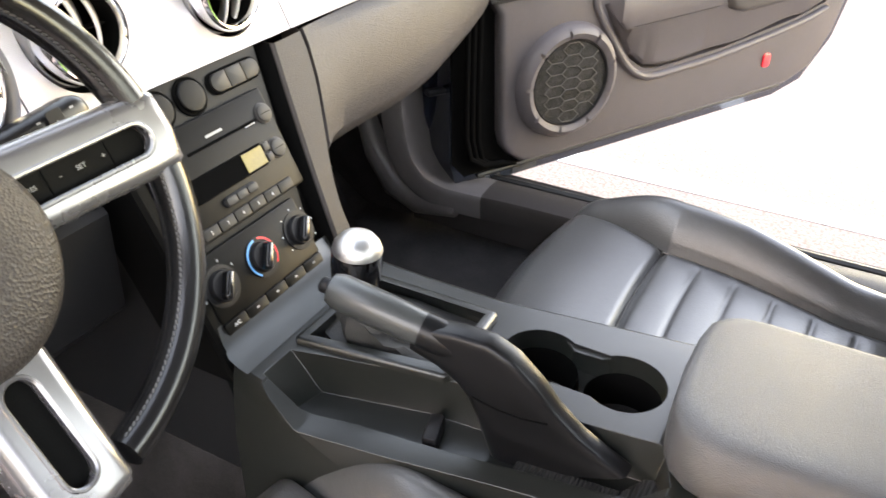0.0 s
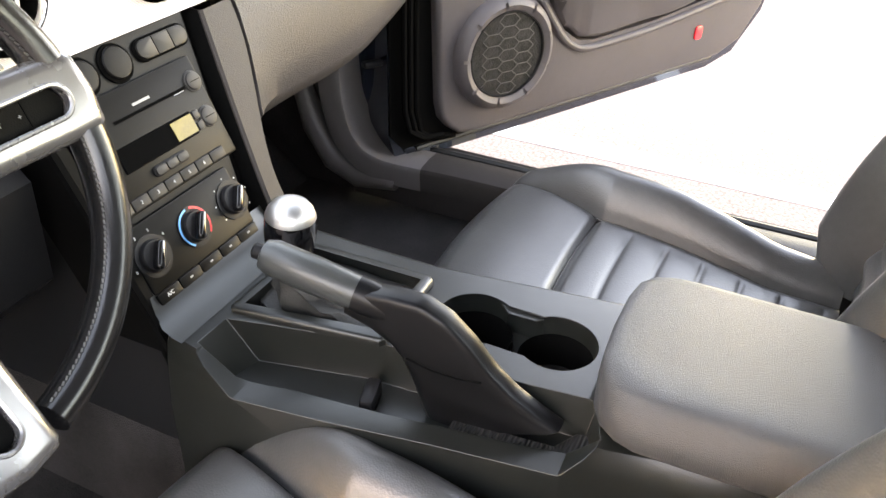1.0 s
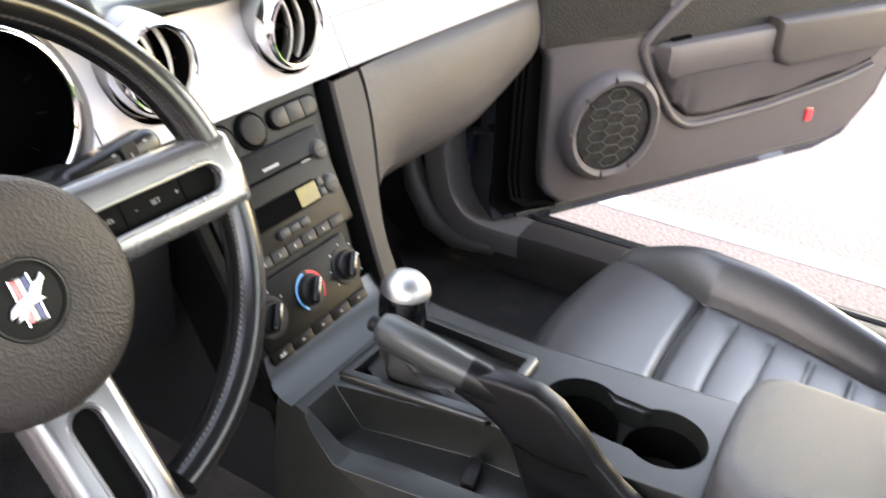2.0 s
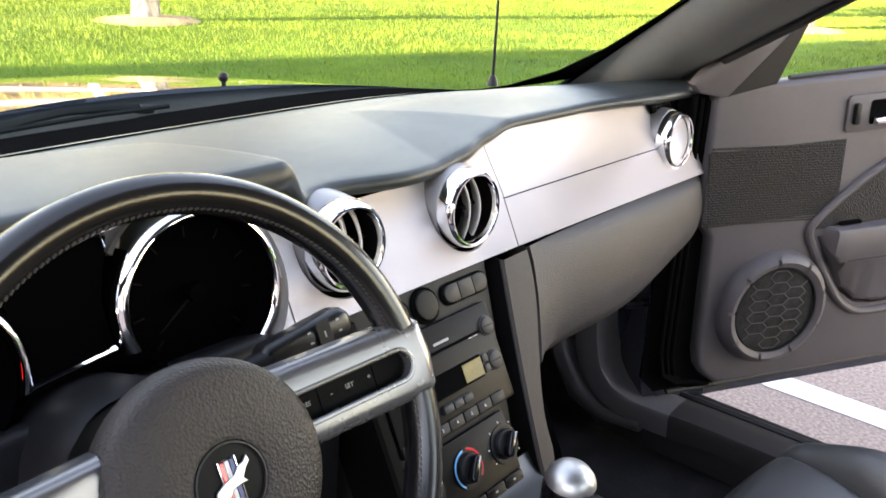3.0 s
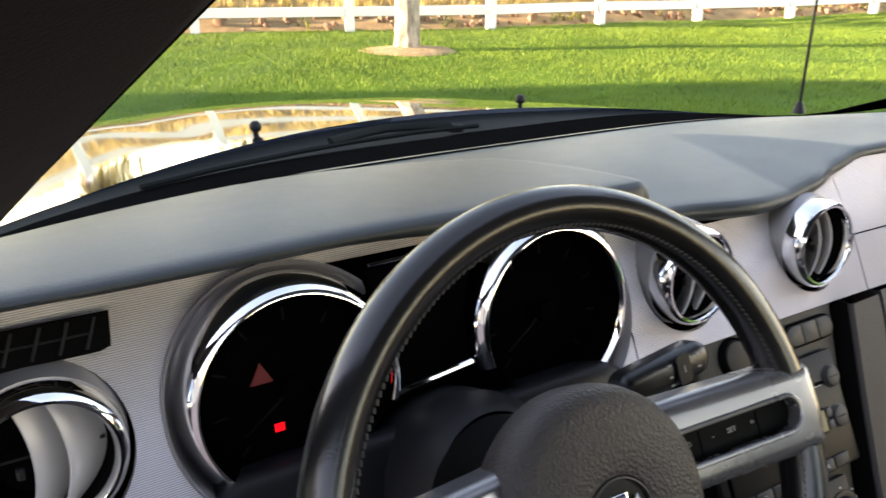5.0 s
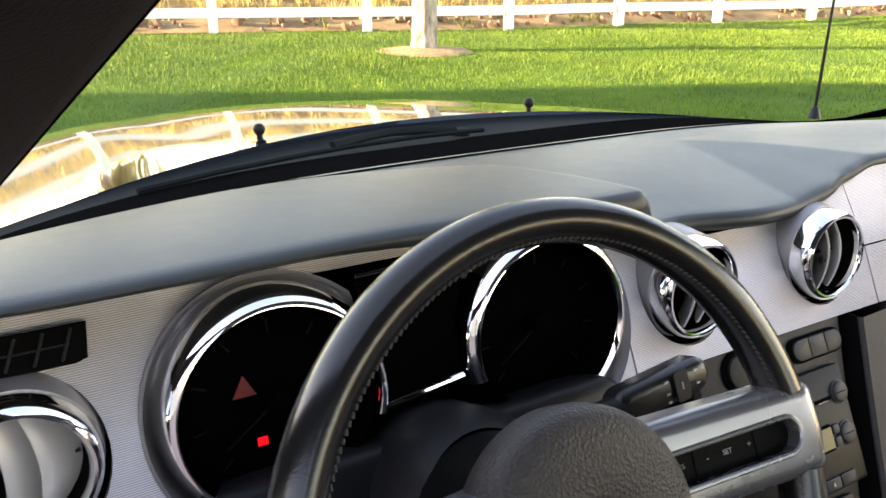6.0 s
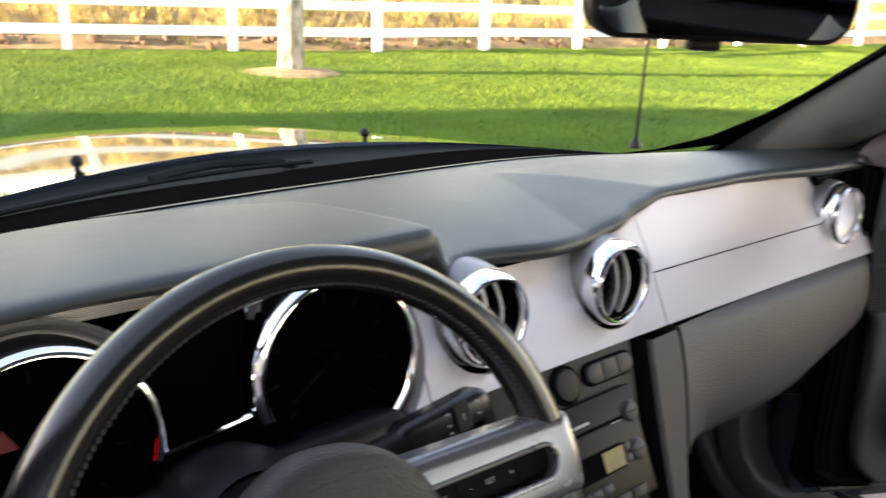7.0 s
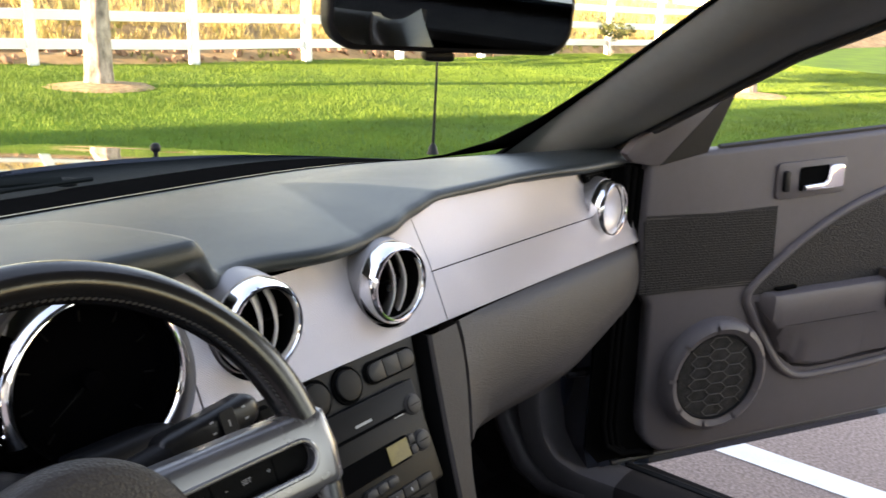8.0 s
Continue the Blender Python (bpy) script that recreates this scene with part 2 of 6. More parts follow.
def cut(bm, *cutters):
    """The solid with other solids taken out of it."""
    me = bpy.data.meshes.new("tmp")
    bm.to_mesh(me)
    bm.free()
    base = bpy.data.objects.new("tmp", me)
    scene.collection.objects.link(base)
    tools = []
    for c in cutters:
        cm = bpy.data.meshes.new("tmp")
        bmesh.ops.recalc_face_normals(c, faces=c.faces)
        c.to_mesh(cm)
        c.free()
        t = bpy.data.objects.new("tmp", cm)
        scene.collection.objects.link(t)
        tools.append(t)
        mod = base.modifiers.new("cut", "BOOLEAN")
        mod.object, mod.operation, mod.solver = t, "DIFFERENCE", "EXACT"
    bpy.context.view_layer.update()
    got = bpy.data.meshes.new_from_object(base.evaluated_get(bpy.context.evaluated_depsgraph_get()))
    out = bmesh.new()
    out.from_mesh(got)
    for t in (base, *tools):
        bpy.data.objects.remove(t)
    bmesh.ops.remove_doubles(out, verts=out.verts, dist=0.00005)
    return out


def soften(ob, width, seg=2, angle=38):
    """Rounds the hard edges of a cut body."""
    b = ob.modifiers.new("rounding", "BEVEL")
    b.width, b.segments, b.limit_method, b.angle_limit = width, seg, "ANGLE", radians(angle)
    b.harden_normals = False


# ---- ground, lawn, fence ----
def lawn_z(x, y):
    rise = lerp([(2.2, 0.10), (11.0, 0.30), (60.0, 0.45)], y + 0.12 * max(0, x - 12))
    return rise + 0.02 * math.sin(x * 0.9) * math.cos(y * 0.7)


def build_ground():
    bm = bmesh.new()
    bmesh.ops.create_grid(bm, x_segments=2, y_segments=2, size=400)
    g = part("ground", bm, M["asphalt"])
    tagged(g, "worn brown-grey asphalt of a car park", "ground", kind="structure")
    xs = [-60 + 2.0 * i for i in range(31)] + frange(2.2, 8, 12) + [10 + 2.0 * i for i in range(86)]
    ys = [2.0 + 0.8 * i for i in range(14)] + [14 + 3 * i for i in range(30)]
    edge = lambda x: lerp([(3.2, 0.0), (6.0, -9.0)], x)
    slip = lambda x, y: y + edge(x) * max(0, (12 - y) / 10)
    secs = [[(x, slip(x, y), lawn_z(x, slip(x, y))) for x in xs] for y in ys]
    secs.insert(0, [(x, 2.0 + edge(x), 0.0) for x in xs])
    lw = part("lawn", bm_loft(secs), M["lawn"])
    tagged(lw, "mown green lawn with long shadows across it", "lawn", kind="structure")
    rd = part("road", bm_loft([[(x, y, lawn_z(x, y) + 0.04) for x in (40.0, 43.0, 47.0)] for y in frange(2.5, 90, 40)]), M["road"])
    tagged(rd, "pale side road beyond the lawn", "road", kind="structure")
    ln = part("parking_line", bm_box((0.10, 5.0, 0.002), at=(1.625, -2.2, 0.0015)), M["line"])
    tagged(ln, "white painted parking bay line on the asphalt", "road marking", kind="structure")


M["asphalt"] = mat("asphalt", (0.215, 0.158, 0.134), 0.9, bump=0.5, bscale=170, kind="cell", vscale=95, var=0.35, spec=0.15, col2=(0.36, 0.272, 0.235))
M["road"] = mat("road_asphalt", (0.30, 0.26, 0.23), 0.9, spec=0.1)
M["lawn"] = mat("turf", (0.042, 0.105, 0.013), 0.9, bump=1.0, bscale=60, vscale=1.6, var=0.3, col2=(0.075, 0.150, 0.016), spec=0.05)
build_ground()


# ---- car shell ----
def mir(p, s):
    return (p[0] * s, p[1], p[2])


def screen_base(x):
    if x < 0:
        return 0.575 - 0.14 * abs(x / 0.626) ** 3
    return 0.585 - 0.237 * (x / 0.60) ** 5 if x < 0.60 else 0.348 - 0.94 * (x - 0.60)


def back_edge(x):
    return 0.425 - 0.19 * (x / 0.64) ** 3.6 if x > 0 else 0.425 - 0.10 * abs(x / 0.6865) ** 3.2


def build_shell():
    car = thing("coupe", (0, 0, 0), "dark blue coupe with a long glossy hood, parked on asphalt", "car")
    # hood: long, crowned, falling to the nose
    secs = []
    for i in range(25):
        f = i / 24
        row = []
        for j in range(29):
            x = -0.80 + 1.6 * j / 28
            y0 = 0.752 - 0.30 * (x / 0.8) ** 2
            y = y0 + (1.85 - y0) * f
            z = 0.946 - 0.105 * (y - 0.74) - 0.05 * max(0, y - 1.3) ** 2 - 0.13 * x * x
            z += 0.005 * math.exp(-((abs(x) - 0.42) / 0.07) ** 2) * min(1, f * 6)
            row.append((x, y, z))
        secs.append(row)
    part("hood", thicken(bm_loft(secs), 0.012), M["paint"], car, "glossy hood mirroring sky and fence")
    # front wings and nose below the hood line
    for s in (-1, 1):
        secs = []
        for i in range(13):
            y = 0.30 + 1.5 * i / 12
            z = 0.946 - 0.105 * (y - 0.74) - 0.05 * max(0, y - 1.3) ** 2 - 0.086
            secs.append([mir(p, s) for p in ((0.803, y, z), (0.86, y, z - 0.015), (0.915, y, z - 0.07), (0.935, y, z - 0.20), (0.93, y, 0.30))])
        part("front_wing", thicken(bm_loft(secs), 0.01), M["paint"], car)
    part("nose", bm_box((1.8, 0.10, 0.5), 0.04, 3, (0, 1.84, 0.42)), M["paint"], car)
    # washer nozzles on the hood
    for x in (-0.274, 0.274):
        part("washer_nozzle", bm_lathe([(0.0, 0.0105), (0.006, 0.0090), (0.0095, 0.0045), (0.0105, -0.0005), (0.0085, -0.006), (0.0050, -0.0085), (0.0042, -0.026)], pose(x, 0.804, 0.9425), 14), M["black"], car, "small black washer nozzle")
    # cowl under the windscreen, and the black border of the glass
    secs = []
    for j in range(31):
        x = -0.74 + 1.48 * j / 30
        b = screen_base(x)
        e = 0.762 - 0.30 * (x / 0.8) ** 2
        secs.append([(x, b - 0.02, 0.930 - 0.03 * x * x), (x, b + 0.03, 0.928 - 0.03 * x * x), (x, e - 0.03, 0.930 - 0.05 * x * x), (x, e - 0.008, 0.937 - 0.06 * x * x), (x, e + 0.02, 0.931 - 0.13 * x * x)])
    part("cowl_panel", thicken(bm_loft(secs), 0.004), M["cowl"], car, "dark grey ribbed cowl panel below the windscreen")
    # windscreen from its base to the roof's header
    secs = []
    for j in range(33):
        f = -1 + 2 * j / 32
        w = 0.71 if f > 0 else 0.80
        b = Vector((w * f, screen_base(w * f), 0.935 - 0.01 * f * f))
        t = Vector(((0.545 if f > 0 else 0.60) * f, -0.145 - 0.10 * f * f, 1.335 - 0.045 * f * f))
        secs.append([b.lerp(t, k / 10) + Vector((0, 0.02, 0.02)) * math.sin(math.pi * k / 10) for k in range(11)])
    gb = toward(bm_loft(secs), (0, -1, -0.5))
    glass = part("windscreen", gb, M["glass"], car, "curved clear windscreen")
    glass.visible_shadow = False
    secs = []
    for j in range(41):
        x = -0.72 + 1.44 * j / 40
        secs.append([(x, back_edge(x) - 0.02, 0.938), (x, back_edge(x) + 0.05, 0.940), (x, screen_base(x) - 0.005, 0.9385), (x, screen_base(x) + 0.012, 0.9375)])
    part("screen_border", bm_loft(secs), M["void"], car, "black border at the base of the windscreen")
    for s in (1,):
        edge = [Vector(mir(p, s)) for p in ((0.60, screen_base(0.60), 0.944), (0.655, 0.305, 0.955), (0.672, 0.225, 0.990), (0.655, 0.150, 1.040), (0.61, 0.0, 1.135), (0.52, -0.25, 1.298))]
        secs = []
        inset = (0.060, 0.055, 0.042, 0.016, 0.006, 0.006)
        for p, q, u, v in zip(edge, edge[1:], inset, inset[1:]):
            secs += [[p.lerp(q, k / 4) + Vector((-s * (u + (v - u) * k / 4), 0.004 + 0.6 * (u + (v - u) * k / 4), 0)), p.lerp(q, k / 4) + Vector((s * (0.03 + 1.7 * (u + (v - u) * k / 4 - 0.006)), 0.012, -0.001))] for k in range(4)]
        part("screen_border", thicken(bm_loft(secs), 0.002), M["void"], car, "black border beside the windscreen pillar")
    # wiper lying at the base of the glass
    w = [(-0.525, 0.498, 0.943), (-0.42, 0.535, 0.945), (-0.30, 0.568, 0.946), (-0.20, 0.590, 0.946), (-0.08, 0.608, 0.945), (0.04, 0.612, 0.943)]
    blade = part("wiper", bm_tube(w, 0.004, 6), M["cowl"], car, "dark windscreen wiper")
    part("wiper_arm", bm_tube([(-0.235, 0.590, 0.950), (-0.17, 0.620, 0.951), (-0.115, 0.640, 0.950), (-0.06, 0.637, 0.948), (0.0, 0.632, 0.943)], 0.005, 8, squash=1.6), M["cowl"], blade)
    part("wiper_cap", bm_lathe([(0, 0.012), (0.012, 0.010), (0.016, 0.0)], pose(0.01, 0.634, 0.934), 14), M["cowl"], blade)
    # pillars
    for s in (-1, 1):
        I = [Vector(mir(p, s)) for p in ((0.76, 0.42, 0.86), (0.705, 0.265, 0.955), (0.61, 0.0, 1.1275), (0.52, -0.25, 1.29), (0.50, -0.42, 1.335), (0.50, -0.75, 1.345))]
        O = [Vector(mir(p, s)) for p in ((0.775, 0.20, 0.90), (0.745, 0.062, 0.990), (0.705, -0.146, 1.116), (0.668, -0.25, 1.176), (0.64, -0.45, 1.265), (0.63, -0.80, 1.30))]
        if s < 0:
            I = [Vector(p) for p in ((-0.82, 0.30, 0.863), (-0.775, 0.175, 0.938), (-0.712, 0.0, 1.043), (-0.642, -0.20, 1.163), (-0.589, -0.35, 1.253), (-0.55, -0.60, 1.32))]
            O = [Vector(p) for p in ((-0.86, 0.22, 0.85), (-0.84, 0.09, 0.92), (-0.81, -0.09, 1.03), (-0.79, -0.27, 1.145), (-0.78, -0.42, 1.24), (-0.75, -0.75, 1.32))]
        bulge = 1.0 if s > 0 else 0.25
        secs = []
        for a, b in zip(I, O):
            out = Vector((s * 0.05, 0.06, 0.03))
            mid = a.lerp(b, 0.45) + Vector((-s * 0.020, -0.012, -0.014)) * bulge
            m2 = a.lerp(b, 0.85) + Vector((-s * 0.012, -0.006, -0.006)) * bulge
            secs.append([a + Vector((0, 0.004, 0.004)), a.lerp(b, 0.12) + Vector((-s * 0.011, -0.006, -0.006)) * bulge, mid, m2, b, b + out, a + Vector((s * 0.09, 0.02, 0.03))])
        # finer along its length
        fine = []
        for p, q in zip(secs, secs[1:]):
            fine += [[u.lerp(v, k / 4) for u, v in zip(p, q)] for k in range(4)]
        fine.append(secs[-1])
        pl = part("windscreen_pillar", bm_loft(fine, closed=True, caps=True), M["headliner"] if s > 0 else M["shaded_trim"], car, "charcoal trim of the windscreen pillar" if s > 0 else "trim of the windscreen pillar, shade put into its colour")
        strip = [[p[0] + Vector((-s * 0.003, -0.003, 0.003)), p[0].lerp(p[-1], 0.5) + Vector((0, -0.004, 0.004)), p[-1] + Vector((0, -0.004, 0.004))] for p in fine]
        part("screen_border", thicken(bm_loft(strip), 0.001), M["void"], car, "black border beside the windscreen pillar")
        seal = [b + Vector((s * 0.004, -0.002, -0.004)) for b in [p.lerp(q, k / 4) for p, q in zip(O, O[1:]) for k in range(4)]]
        part("door_seal", bm_tube(seal, 0.009, 8), M["rubber"], car)
    # roof with its lining
    secs = []
    for i in range(13):
        y = -0.19 - 1.15 * i / 12
        secs.append([(x, y - 0.10 * (x / 0.52) ** 2 * max(0, 1 - i / 3), 1.365 - 0.05 * (x / 0.6) ** 2 - 0.05 * (i / 12) ** 2) for x in frange(-0.62, 0.62, 12)])
    part("roof", thicken(bm_loft(secs), 0.03), M["headliner"], car)
    # cabin floor, tunnel, bulkhead, side trims
    part("cabin_floor", bm_box((1.64, 2.2, 0.03), at=(0, -0.50, 0.222)), M["carpet"], car, "dark carpet")
    part("bulkhead", bm_box((1.5, 0.03, 0.66), at=(0, 0.52, 0.53)), M["carpet"], car)
    part("toe_board", bm_box((1.42, 0.30, 0.02), at=pose(0, 0.36, 0.30, 38)), M["carpet"], car)
    part("tunnel", bm_loft([[(-0.16, y, 0.22), (-0.13, y, 0.44), (-0.09, y, 0.50), (0.09, y, 0.50), (0.13, y, 0.44), (0.17, y, 0.22)] for y in (-1.4, -0.3, 0.1, 0.5)]), M["carpet"], car)
    for s in (-1, 1):
        secs = []
        for y in frange(-1.1, 0.14, 14):
            secs.append([mir(p, s) for p in ((0.708, y, 0.24), (0.708, y, 0.325), (0.712, y, 0.330), (0.79, y, 0.330), (0.80, y, 0.332), (0.83, y, 0.335), (0.86, y, 0.30), (0.885, y, 0.28), (0.885, y, 0.20))])
        part("sill", bm_loft(secs), M["bar"], car, "dark plastic sill plate")
        part("rear_quarter", bm_box((0.06, 0.9, 0.75), 0.02, 2, mir((0.74, -1.55, 0.62), s)), M["vinyl"], car)
    part("rear_bulkhead", bm_box((1.5, 0.06, 0.6), 0.02, 2, (0, -1.55, 0.55)), M["carpet"], car)
    for s in (-1, 1):
        part("footwell_side", bm_box((0.03, 0.46, 0.64), 0.004, 1, mir((0.735, 0.385, 0.54), s)), M["carpet"], car)
    # kick panel and door post on the passenger side: a ribbon that comes down the post and turns rearward into the sill plate
    path = ((0.135, 0.95, 0.655, 0.755), (0.135, 0.70, 0.655, 0.755), (0.134, 0.56, 0.658, 0.757), (0.130, 0.47, 0.660, 0.760), (0.118, 0.405, 0.664, 0.766), (0.092, 0.366, 0.672, 0.775), (0.05, 0.348, 0.682, 0.782), (-0.01, 0.344, 0.692, 0.786), (-0.10, 0.345, 0.700, 0.788), (-0.5, 0.347, 0.702, 0.790), (-1.1, 0.350, 0.702, 0.790))
    fine = []
    for p, q in zip(path, path[1:]):
        fine += [[u + (v - u) * k / 5 for u, v in zip(p, q)] for k in range(5)]
    fine.append(list(path[-1]))
    for _ in range(2):
        fine = [fine[0]] + [[(a + 2 * c + e) / 4 for a, c, e in zip(fine[n - 1], fine[n], fine[n + 1])] for n in range(1, len(fine) - 1)] + [fine[-1]]
    secs = []
    for n, (y, z, xl, xr) in enumerate(fine):
        a, c = fine[max(0, n - 1)], fine[min(len(fine) - 1, n + 1)]
        t = Vector((0, c[0] - a[0], c[1] - a[1])).normalized()
        out = Vector((0, t.z, -t.y))
        if out.y > 0:
            out = -out
        if abs(out.y) < 0.3:
            out = Vector((0, -abs(out.y), abs(out.z)))
        P = lambda x, d: Vector((x, y, z)) + out * d
        secs.append([P(xl + 0.004, -0.055), P(xl, -0.012), P(xl + 0.004, -0.003), P(xl + 0.014, 0.0), P((xl + xr) / 2, 0.003), P(xr - 0.014, 0.001), P(xr - 0.004, -0.004), P(xr, -0.016)])
    turn_at = next(n for n, p in enumerate(fine) if p[0] < -0.02)
    part("kick_panel", bm_loft(secs[:turn_at + 1]), M["kick"], car, "smooth grey kick panel sweeping into the sill")
    part("sill_cover", bm_loft(secs[turn_at:]), M["bar"], car, "dark plastic sill cover")
    part("opening_seal", bm_tube([Vector((xr + 0.006, y + 0.004, z - 0.006)) for y, z, xl, xr in fine], 0.009, 8), M["rubber"], car)
    part("kick_moulding", bm_tube([(0.708, 0.262, 0.56), (0.708, 0.255, 0.46), (0.706, 0.230, 0.385), (0.704, 0.180, 0.315), (0.702, 0.12, 0.288), (0.700, 0.03, 0.292)], [0.016, 0.022, 0.028, 0.031, 0.027, 0.016], 12), M["kick"], car, "rounded moulding at the carpet's edge")
    part("door_post", bm_box((0.15, 0.06, 0.70), 0.012, 2, (0.835, 0.165, 0.63)), M["black"], car, "dark painted hinge post")
    for z in (0.36, 0.44):
        part("hinge_bolt", bm_lathe([(0, 0.008), (0.007, 0.007), (0.009, 0.0)], facing(0.822, 0.134, z), 10), M["satin"], car)
    part("antenna", bm_tube([(0.852, 0.579, 0.90), (0.853, 0.575, 1.1), (0.855, 0.56, 1.6)], [0.004, 0.0028, 0.002], 8), M["black"], car, "thin black aerial")
    part("antenna_base", bm_lathe([(0, 0.03), (0.008, 0.02), (0.014, 0.0)], pose(0.852, 0.579, 0.895), 14), M["black"], car)
    # rear of the body: quarters, boot lid, rear screen
    for s in (-1, 1):
        secs = []
        for y, zt in ((-0.98, 0.93), (-1.3, 0.96), (-1.7, 0.97), (-2.1, 0.96), (-2.5, 0.93), (-2.72, 0.86)):
            secs.append([mir(p, s) for p in ((0.74, y, zt), (0.82, y, zt - 0.02), (0.90, y, zt - 0.10), (0.935, y, zt - 0.25), (0.93, y, 0.40), (0.90, y, 0.24))])
        part("rear_wing", thicken(bm_loft(secs), 0.012), M["paint"], car)
        part("rear_pillar", bm_loft([[mir(p, s) for p in ((0.56, -0.98, 1.31), (0.66, -1.25, 1.22))], [mir(p, s) for p in ((0.66, -1.75, 0.97), (0.74, -1.45, 0.955))]]), M["paint"], car)
    part("boot_lid", thicken(bm_loft([[(x, y, z - 0.02 * (x / 0.74) ** 2) for x in frange(-0.74, 0.74, 8)] for y, z in ((-1.85, 0.965), (-2.2, 0.975), (-2.6, 0.965), (-2.74, 0.93), (-2.76, 0.60), (-2.70, 0.35))]), 0.012), M["paint"], car)
    rear = part("rear_screen", toward(bm_loft([[(x * 0.78, -1.30, 1.30 - 0.03 * (x / 0.7) ** 2), (x * 0.9, -1.60, 1.14), (x, -1.86, 0.965)] for x in frange(-0.68, 0.68, 8)]), (0, 1, -0.5)), M["glass"], car, "sloping rear screen")
    rear.visible_shadow = False
    part("rear_shelf", bm_box((1.4, 0.5, 0.03), 0.005, 1, (0, -1.75, 0.90)), M["carpet"], car)
    part("underbody", bm_box((1.70, 4.4, 0.03), 0.005, 1, (0, -0.45, 0.19)), M["rubber"], car)
    for x in (-0.82, 0.82):
        for y in (1.25, -1.47):
            W = pose(x, y, 0.33, 0, 90, 0)
            wh = part("wheel", bm_lathe([(0.0, 0.09), (0.10, 0.10), (0.215, 0.085), (0.22, -0.085), (0.0, -0.05)], W, 32), M["satin"], car)
            part("tyre", bm_lathe([(0.215, -0.105), (0.30, -0.11), (0.325, -0.095), (0.33, 0.0), (0.325, 0.095), (0.30, 0.11), (0.215, 0.105)], W, 40), M["rubber"], wh)
    return car


M["bar"] = mat("charcoal_bar_plastic", (0.037, 0.032, 0.0305), 0.5, bump=0.15, bscale=700, kind="cell", vscale=4, spec=0.15)
M["kick"] = mat("grey_kick_plastic", (0.115, 0.104, 0.104), 0.42, bump=0.12, bscale=700, kind="cell", vscale=4)
CAR = build_shell()


# ---- dashboard ----
def BAR_EDGE(z):
    """Outer edge of the grey bar between the centre stack and the glove box."""
    return lerp([(0.545, 0.109), (0.607, 0.128), (0.826, 0.199)], z)


EDGE_Y = [(-0.76, 0.03), (-0.67, 0.029), (-0.43, 0.038), (-0.20, 0.028), (-0.165, 0.028), (-0.125, 0.055), (-0.095, 0.062), (0.02, 0.036), (0.13, 0.047), (0.19, 0.067), (0.25, 0.077), (0.42, 0.072), (0.65, 0.027), (0.76, 0.015)]


def edge_y(x):
    return sum(lerp(EDGE_Y, x + 0.004 * k) for k in range(-4, 5)) / 9


def panel_y(x, z):
    return 0.002 + 0.48 * max(-0.3, z - 0.828) + 0.15 * max(0, z - 0.9) - 0.01 * (x / 0.7) ** 2


def base_z(x, f):
    return 0.957 + 0.010 * math.sin(math.pi * f * 0.9) - 0.004 * f

def pad_z(x, y, f):
    z = base_z(x, f)
    # raised instrument hood: falls off to the rear and has a soft ridge along its right side
    ridge = -0.163 - 0.16 * max(0, y - 0.05) - 0.9 * max(0, y - 0.22)
    soft = 0.022 + 0.25 * max(0, y - 0.05)
    k = min(1, max(0, (ridge + 0.040 - x) / (0.040 + soft * 0.4)))
    k = k * k * (3 - 2 * k)
    fall = max(0, 1 - max(0, f) ** 1.4)
    z += 0.046 * fall * k
    # passenger's brow: a triangular scoop opens towards the edge
    g = max(0, min(1, (0.325 - y) / 0.265))
    xb, xa = 0.174 - 0.100 * g, 0.174 + 0.095 * g
    k = min(1, max(0, (x - xb) / max(0.004, xa - xb)))
    z += 0.024 * g * k
    return z


def lip_z(x):
    return pad_z(x, edge_y(x) + 0.01, 0.0)


def lip_depth(x):
    return lerp([(-0.80, 0.009), (-0.5, 0.013), (-0.3, 0.024), (-0.2, 0.036), (-0.14, 0.030), (-0.09, 0.022), (0.8, 0.020)], x)


GAUGES = ((-0.279, 0.899), (-0.522, 0.892))


